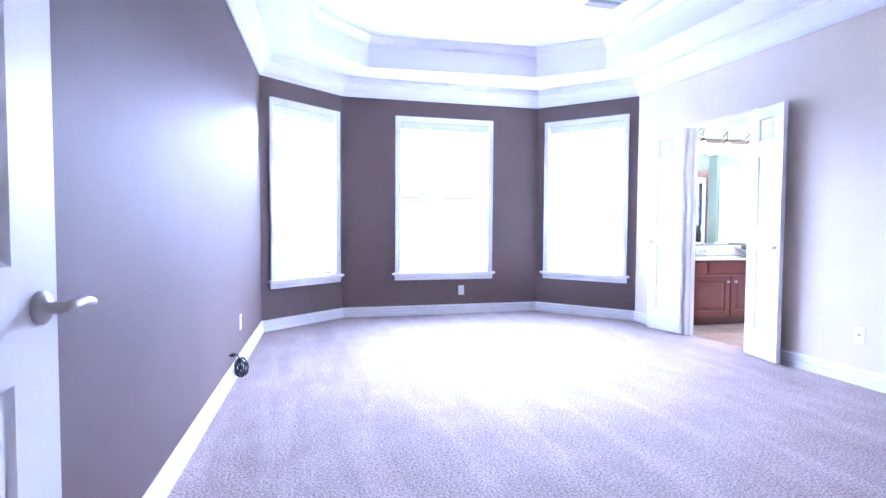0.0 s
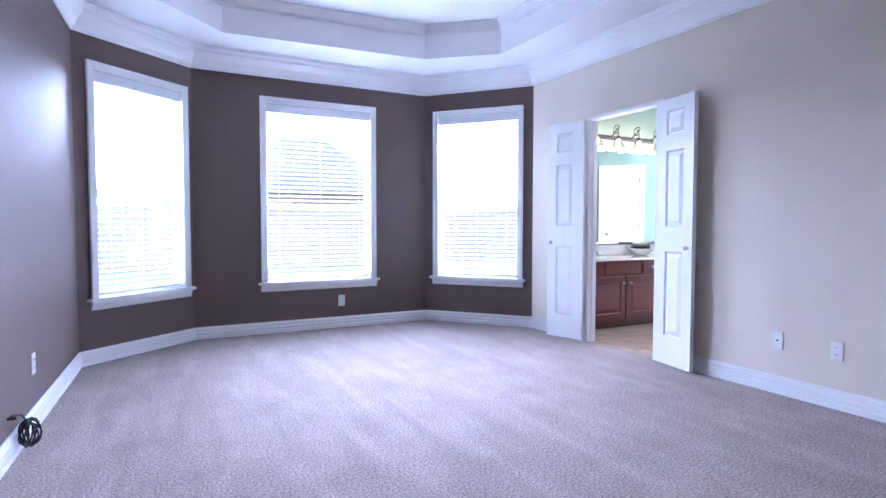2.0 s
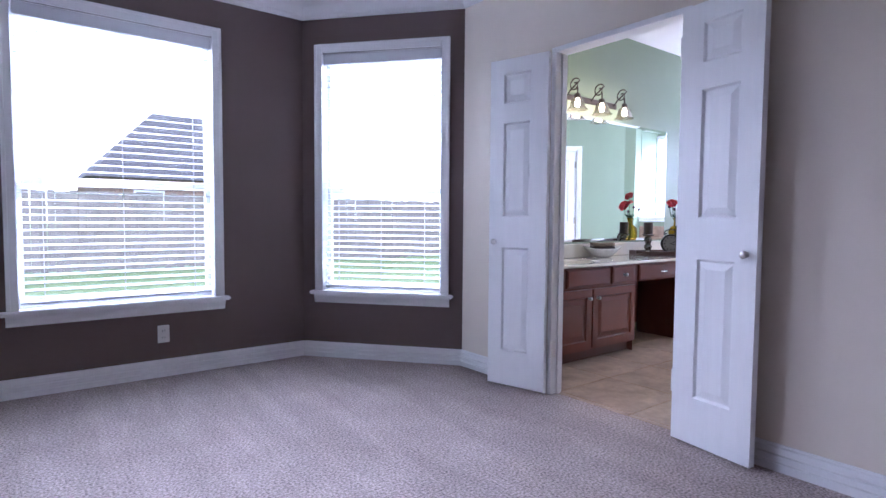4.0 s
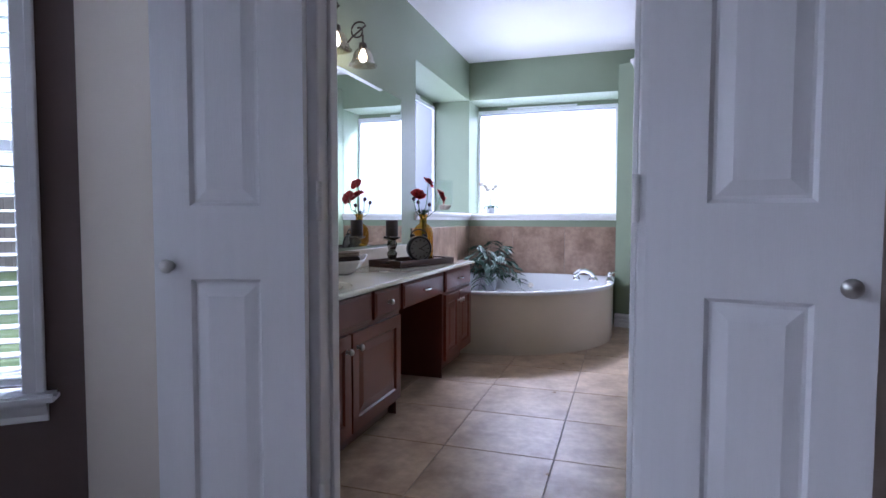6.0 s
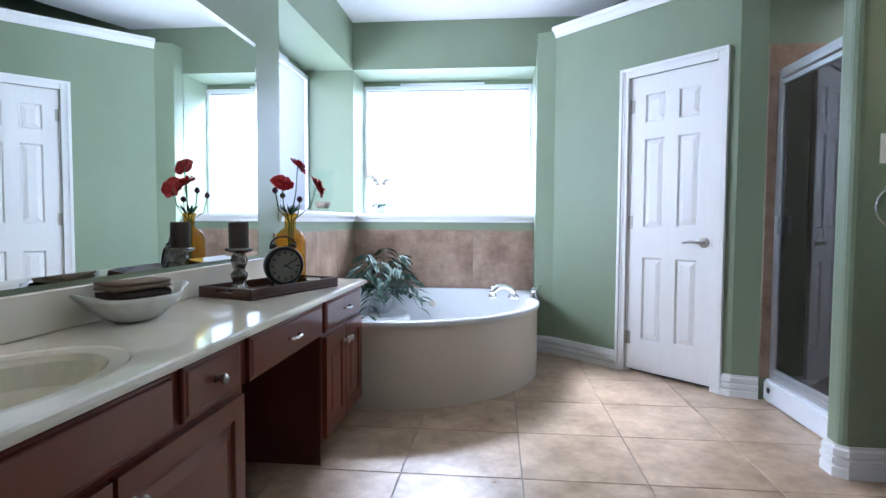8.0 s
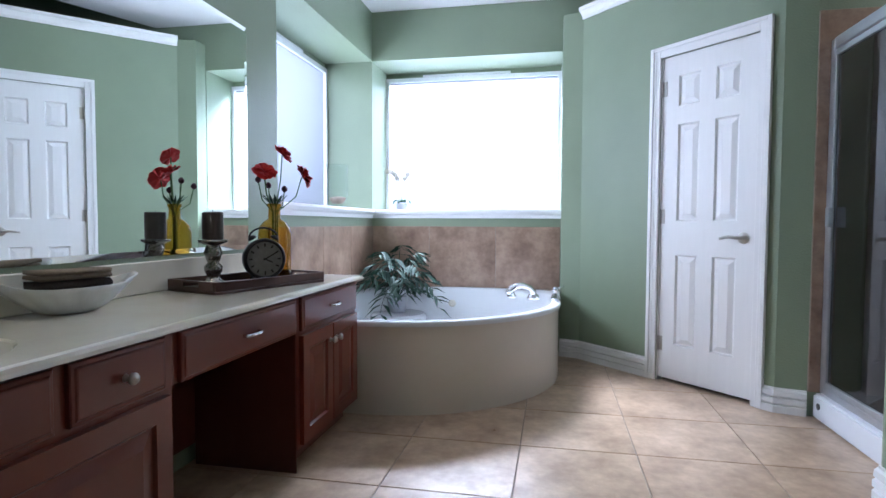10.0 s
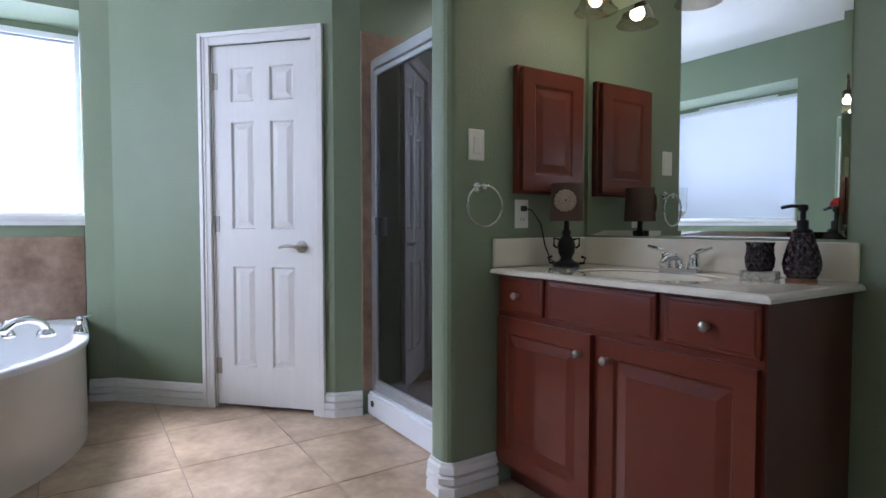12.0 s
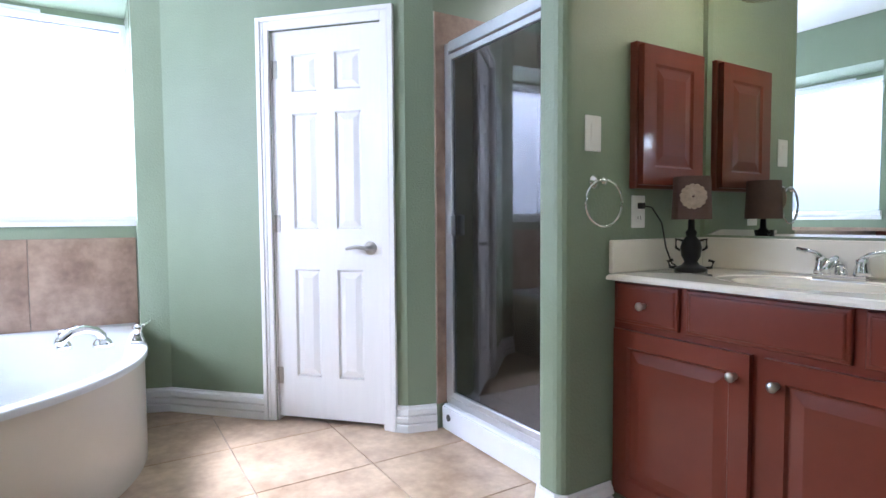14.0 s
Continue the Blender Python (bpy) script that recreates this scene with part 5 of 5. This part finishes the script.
for x in (-tl_, tl_ - 0.012):
    e = box(x, x + 0.012, -td_ + 0.0125, -0.045, 0.0105, 0.045)
    box(x, x + 0.012, 0.045, td_ - 0.0125, 0.0105, 0.045, e)
    box(x, x + 0.012, -0.045, 0.045, 0.0105, 0.022, e)
    box(x, x + 0.012, -0.045, 0.045, 0.037, 0.045, e)
    part("handle_end", e, TRAYWOOD, tray)

TM = pose(6.12, 5.503, VZ + 0.011, 0, 0, -19)


def on_tray(x, y):
    return TM @ Vector((x, y, 0))


cp = on_tray(-0.125, 0.078)
ch = thing("candle_holder", "mercury glass candle holder", "candle holder", cp)
part("holder", lathe([(0.044, 0), (0.046, 0.012), (0.03, 0.022), (0.024, 0.035), (0.034, 0.055), (0.036, 0.075), (0.022, 0.09), (0.028, 0.105), (0.036, 0.13), (0.03, 0.15), (0.024, 0.16), (0.055, 0.172), (0.057, 0.182), (0, 0.183)], 28), MERCURY, ch, smooth=True)
ca = thing("pillar_candle", "dark brown pillar candle on a glass holder", "candle", cp + Vector((0, 0, 0.1835)))
part("wax", lathe([(0.040, 0), (0.041, 0.004), (0.041, 0.105), (0.038, 0.11), (0.01, 0.106), (0, 0.106)], 28), CANDLE, ca, smooth=False)
part("wick", tube([(0, 0, 0.106), (0.001, 0.001, 0.119)], 0.0014, 5), BLACK, ca)

ck = thing("alarm_clock", "black twin-bell alarm clock with a grey dial", "clock", on_tray(0.07, 0.005), -48)
mx = Matrix.Rotation(radians(90), 4, "X")
part("case", lathe([(0.0, -0.03), (0.075, -0.03), (0.086, -0.02), (0.088, 0.02), (0.082, 0.03), (0.074, 0.030), (0.074, 0.022)], 36, m=mx, at=(0, 0, 0.098)), BLACK, ck, smooth=True)
dial = part("dial", lathe([(0.0735, 0.0226), (0.0, 0.0228)], 36, m=mx, at=(0, 0, 0.098)), DIAL, ck, "aged grey dial")
for i in range(12):
    a = 2 * math.pi * i / 12
    tk = part("hour_mark", box(-0.003, 0.003, -0.0248, -0.0232, 0.052, 0.066), BLACK, dial)
    tk.matrix_basis = Matrix.Translation((0, 0, 0.098)) @ Matrix.Rotation(a, 4, "Y")
for ln, a in ((0.034, 115), (0.052, 60)):
    hd = part("clock_hand", box(-0.0025, 0.0025, -0.026, -0.0245, -0.008, ln), BLACK, dial)
    hd.matrix_basis = Matrix.Translation((0, 0, 0.098)) @ Matrix.Rotation(radians(a), 4, "Y")
for s in (-1, 1):
    part("foot", tube([(s * 0.045, 0, 0.03), (s * 0.058, 0, 0.0)], 0.007, 8), BLACK, ck)
    part("bell", lathe([(0.019, 0), (0.017, 0.009), (0.009, 0.015), (0, 0.017)], 18, m=Matrix.Rotation(radians(s * 28), 4, "Y"), at=(s * 0.045, 0, 0.182)), BLACK, ck, smooth=True)
part("carry_handle", tube([(0.06 * math.cos(math.pi * i / 12), 0, 0.185 + 0.045 * math.sin(math.pi * i / 12)) for i in range(13)], 0.004, 8), BLACK, ck, smooth=True)

vp = on_tray(0.178, 0.055)
vs = thing("glass_vase", "amber glass bottle vase holding red flowers", "vase", vp)
gv = part("bottle", lathe([(0.0, 0.004), (0.066, 0.002), (0.071, 0.012), (0.071, 0.205), (0.066, 0.232), (0.045, 0.258), (0.027, 0.268), (0.025, 0.318), (0.031, 0.325), (0.031, 0.336), (0.026, 0.337)], 30), AMBER, vs, smooth=True)
gv.visible_shadow = False
fw = thing("flower_stems", "red poppy-like flowers with dark buds standing in the vase", "flowers", vp)


def ruffle(c, r, d):
    bm = bmesh.new()
    m = Vector(d).to_track_quat("Z", "Y").to_matrix()
    for layer, (rr, up) in enumerate(((1.0, 0.1), (0.8, 0.3), (0.55, 0.5))):
        n = 7
        for p in range(n):
            a0 = 2 * math.pi * p / n + layer * 0.5
            row0 = bm.verts.new(Vector(c))
            prev = None
            for k in range(6):
                a = a0 + (k - 2.5) * 0.26
                q = Vector((rr * r * math.cos(a) * (1 - 0.06 * abs(k - 2.5)), rr * r * math.sin(a) * (1 - 0.06 * abs(k - 2.5)), r * up + random.uniform(-0.12, 0.14) * r))
                v = bm.verts.new(Vector(c) + m @ q)
                mid = bm.verts.new(Vector(c) + m @ (q * 0.55 + Vector((0, 0, 0.06 * r))))
                if prev:
                    bm.faces.new((prev[1], mid, v, prev[0]))
                    bm.faces.new((row0, mid, prev[1]))
                prev = (v, mid)
    return bm


for top, bloom in (((-0.05, 0.02, 0.47), 0.058), ((0.05, -0.11, 0.46), 0.06), ((0.02, -0.03, 0.555), 0.053), ((0.02, -0.04, 0.40), 0), ((-0.03, 0.06, 0.44), 0), ((0.06, 0.06, 0.42), 0)):
    b = Vector((top[0] * 0.1, top[1] * 0.1, 0.02))
    t = Vector(top)
    st = part("stem", tube([b, Vector((top[0] * 0.12, top[1] * 0.12, 0.30)), b.lerp(t, 0.75) + Vector((top[0] * 0.02, 0, 0.02)), t], 0.0028, 6), STEM, fw, smooth=True)
    if bloom:
        part("blossom", ruffle(t, bloom, (top[0] * 4, top[1] * 4 - 0.25, 0.35)), PETAL, st, "ruffled red blossom")
    else:
        part("bud", lathe([(0, -0.014), (0.012, -0.006), (0.014, 0.006), (0.006, 0.016), (0, 0.018)], 10, at=t), BUD, st, smooth=True)
lf_ = bmesh.new()
for i in range(14):
    a = i * 2.4
    d = Vector((math.cos(a), math.sin(a), 0.9))
    p0 = Vector((0.006 * math.cos(a), 0.006 * math.sin(a), 0.325))
    s = Vector((-math.sin(a), math.cos(a), 0)) * 0.006
    p1, p2 = p0 + d * 0.03, p0 + d * 0.06
    q = [lf_.verts.new(v) for v in (p0, p1 + s, p2, p1 - s)]
    lf_.faces.new(q)
part("leaf_tuft", lf_, LEAF, fw)

bw = thing("shell_bowl", "ribbed pearl-grey shell-shaped bowl", "bowl", (5.365, 5.635, VZ + 0.0005), -14)
bw.scale = (0.8, 0.8, 0.92)
bm = bmesh.new()
NU, NV = 56, 9


def bowl_pt(u, v, inner):
    a = 2 * math.pi * u / NU
    f = v / (NV - 1)
    rib = 1 + 0.028 * math.cos(14 * a + 4 * f) * f
    lx, ly = 0.055 + 0.155 * f ** 0.85, 0.04 + 0.07 * f ** 0.85
    tip = 0.05 * f ** 3 * max(0, abs(math.cos(a))) ** 8
    z = 0.085 * f ** 1.7 + 0.028 * f ** 3 * abs(math.cos(a)) ** 8
    k = 0.93 if inner else 1.0
    return ((lx + tip) * rib * k * math.cos(a), ly * rib * k * math.sin(a), z + (0.008 * (1 - f) if inner else 0))


for inner in (0, 1):
    g = [[bm.verts.new(bowl_pt(u, v, inner)) for u in range(NU)] for v in range(NV)]
    for v in range(NV - 1):
        for u in range(NU):
            q = (g[v][u], g[v][(u + 1) % NU], g[v + 1][(u + 1) % NU], g[v + 1][u])
            bm.faces.new(q if not inner else tuple(reversed(q)))
    bm.faces.new(g[0] if inner else list(reversed(g[0])))
    if inner:
        for u in range(NU):
            bm.faces.new((rim0[u], rim0[(u + 1) % NU], g[-1][(u + 1) % NU], g[-1][u]))
    rim0 = g[-1]
part("shell", bm, SILVER, bw, smooth=True)


def folded_towel(label, at, turn, w, d, h, material):
    ob = thing("folded_towel", label, "towel", at, turn)
    bm = bmesh.new()
    for i, z in enumerate((0.0, h * 0.5)):
        r = h * 0.24
        prof = [(-d / 2, z + 0.002), (d / 2 - r, z), (d / 2 - 0.2 * r, z + 0.5 * r), (d / 2, z + r), (d / 2 - 0.2 * r, z + 1.5 * r), (d / 2 - r, z + 2 * r), (-d / 2, z + 2 * r - 0.002)]
        rows = [[bm.verts.new((x, y + random.uniform(-0.002, 0.002), zz + random.uniform(-0.0015, 0.0015))) for y, zz in prof] for x in np.linspace(-w / 2, w / 2, 7)]
        for p, q in zip(rows, rows[1:]):
            for k in range(len(prof)):
                k1 = (k + 1) % len(prof)
                bm.faces.new((p[k], q[k], q[k1], p[k1]))
        bm.faces.new(rows[0])
        bm.faces.new(list(reversed(rows[-1])))
    bmesh.ops.recalc_face_normals(bm, faces=bm.faces)
    part("towel", bm, material, ob, smooth=True)


folded_towel("dark brown folded washcloth in the bowl", (5.365, 5.635, VZ + 0.036), 166, 0.19, 0.10, 0.062, TOWELD)
folded_towel("tan folded washcloth on top of the dark one", (5.365, 5.638, VZ + 0.1), 164, 0.19, 0.10, 0.028, TOWELL)
sf = thing("sink_faucet", "chrome two-handle faucet behind the oval basin", "faucet", (4.70, 5.68, VZ))
part("base", box(-0.08, 0.08, -0.026, 0.026, 0.0, 0.016), CHROME, sf, bevel=0.007, segments=2)
part("spout", tube([(0, 0, 0.012), (0, -0.005, 0.05), (0, -0.04, 0.062), (0, -0.085, 0.05), (0, -0.105, 0.03)], 0.017, 12, taper=0.75), CHROME, sf, smooth=True)
for s in (-1, 1):
    part("tap_handle", lathe([(0.024, 0.014), (0.022, 0.03), (0.016, 0.05), (0.019, 0.062), (0.0, 0.072)], 18, at=(s * 0.055, 0, 0)), CHROME, sf, smooth=True)

# ---- plants and glass by the tub ----
seat = part("tub_seat", lathe([(0.21, 0.13), (0.21, 0.345), (0.19, 0.36), (0, 0.36)], 32, at=(8.0, 5.40, 0)), ACRYLIC, tub, "moulded corner seat", smooth=False)
pl_ = thing("potted_palm", "dark green palm in a pale ceramic pot in the tub", "plant", (8.03, 5.42, 0.3375))
part("pot", lathe([(0.055, 0), (0.062, 0.01), (0.078, 0.10), (0.082, 0.115), (0.076, 0.117), (0.068, 0.10), (0, 0.095)], 28), POT, pl_, smooth=True)


def frond(a, rise, reach, droop, leaf):
    bm = bmesh.new()
    d = Vector((math.cos(a), math.sin(a), 0))
    s = Vector((-math.sin(a), math.cos(a), 0))
    pts = [Vector((0, 0, 0.09)) + d * (reach * f) + Vector((0, 0, rise * (2.1 * f - f * f * 1.1) - droop * f ** 3)) for f in np.linspace(0, 1, 9)]
    tube(pts, 0.0035, 5, bm, 0.4)
    for i in range(2, 9):
        for side in (-1, 1):
            ln = leaf * (0.65 + 0.5 * math.sin(math.pi * (i - 1) / 8)) * random.uniform(0.85, 1.1)
            w = s * side * 0.8 + d * 0.65 + Vector((0, 0, random.uniform(-0.55, -0.1)))
            w.normalize()
            p = pts[i]
            nrm = w.cross(Vector((0, 0, 1))).normalized() * 0.0165
            mid = p + w * ln * 0.45 + Vector((0, 0, 0.006))
            tip = p + w * ln + Vector((0, 0, -0.3 * ln * random.random()))
            q = [bm.verts.new(x) for x in (p, mid + nrm, tip, mid - nrm)]
            c = bm.verts.new(mid - Vector((0, 0, 0.008)))
            bm.faces.new((q[0], q[1], c))
            bm.faces.new((q[1], q[2], c))
            bm.faces.new((q[2], q[3], c))
            bm.faces.new((q[3], q[0], c))
    return bm


for i in range(19):
    k = i / 19
    part("frond", frond(i * 2.399 + random.uniform(-0.2, 0.2), 0.46 - 0.32 * k + random.uniform(-0.03, 0.03), 0.15 + 0.22 * k, 0.06 + 0.16 * k, 0.15), LEAF, pl_, smooth=False)

orc = thing("orchid", "small white orchid in a pale pot on the window ledge", "plant", (8.62, 5.55, 1.1165))
part("pot", lathe([(0.035, 0), (0.048, 0.02), (0.052, 0.05), (0.045, 0.065), (0.04, 0.062), (0, 0.055)], 22), POT, orc, smooth=True)
part("stem", tube([(0, 0, 0.05), (0.0, 0.005, 0.15), (-0.01, 0.02, 0.25), (0.0, 0.06, 0.31), (0, 0.12, 0.33)], 0.003, 6), STEM, orc, smooth=True)
for i in range(6):
    lb = bmesh.new()
    a = i * 1.05
    d, s = Vector((math.cos(a), math.sin(a), 0)), Vector((-math.sin(a), math.cos(a), 0)) * 0.017
    p = [Vector((0, 0, 0.055)) + d * r + Vector((0, 0, z)) for r, z in ((0.01, 0), (0.05, 0.035), (0.09, 0.02), (0.11, -0.01))]
    lo, hi = [lb.verts.new(q - s * k) for q, k in zip(p, (0.4, 1, 0.9, 0.1))], [lb.verts.new(q + s * k) for q, k in zip(p, (0.4, 1, 0.9, 0.1))]
    for k in range(3):
        lb.faces.new((lo[k], lo[k + 1], hi[k + 1], hi[k]))
    part("leaf", lb, LEAF, orc)
for y, z in ((0.12, 0.325), (0.085, 0.325), (0.055, 0.30), (0.035, 0.265), (-0.03, 0.27), (-0.055, 0.30)):
    part("blossom", ruffle((-0.01, y, z), 0.026, (-1, 0, 0.2)), WHITEPETAL, orc)
part("stem", tube([(0, 0, 0.05), (0, -0.01, 0.16), (0, -0.03, 0.26), (0, -0.06, 0.30)], 0.0025, 6), STEM, orc, smooth=True)

hu = thing("hurricane_vase", "clear glass hurricane with a pale filling on the ledge", "vase", (8.05, 5.90, 1.1165))
hg = part("glass", lathe([(0.05, 0.0), (0.055, 0.012), (0.045, 0.03), (0.075, 0.075), (0.082, 0.14), (0.074, 0.22), (0.08, 0.31), (0.083, 0.33)], 30), GLASS, hu, smooth=True)
hg.visible_shadow = False
part("filling", lathe([(0.0, 0.034), (0.04, 0.034), (0.066, 0.075), (0.05, 0.085), (0, 0.09)], 20), TOWELL, hu, smooth=True)

# ---- bathroom floor tiles ----
P, GX, GY = 0.5037, 7.01, 4.409
bathfloor = bpy.data.objects["floor_bath"]
meshes = {}
for i in range(-7, 4):
    for j in range(-5, 4):
        x0, x1 = max(3.95, GX + i * P), min(8.446, GX + (i + 1) * P)
        y0, y1 = max(2.1, GY + j * P), min(5.754, GY + (j + 1) * P)
        if x1 - x0 < 0.02 or y1 - y0 < 0.02:
            continue
        key = (round(x1 - x0, 3), round(y1 - y0, 3))
        if key not in meshes:
            w, d = x1 - x0, y1 - y0
            tbm = box(0.0022, w - 0.0022, 0.0022, d - 0.0022, -0.0055, 0.0)
            bmesh.ops.bevel(tbm, geom=[e for e in tbm.edges if all(v.co.z > -0.001 for v in e.verts)], offset=0.002, segments=1, affect="EDGES")
            me = bpy.data.meshes.new("tile")
            tbm.to_mesh(me)
            tbm.free()
            me.materials.append(TILE)
            meshes[key] = me
        o = new("tile", meshes[key])
        o.parent = bathfloor
        o.location = (x0, y0, 0)
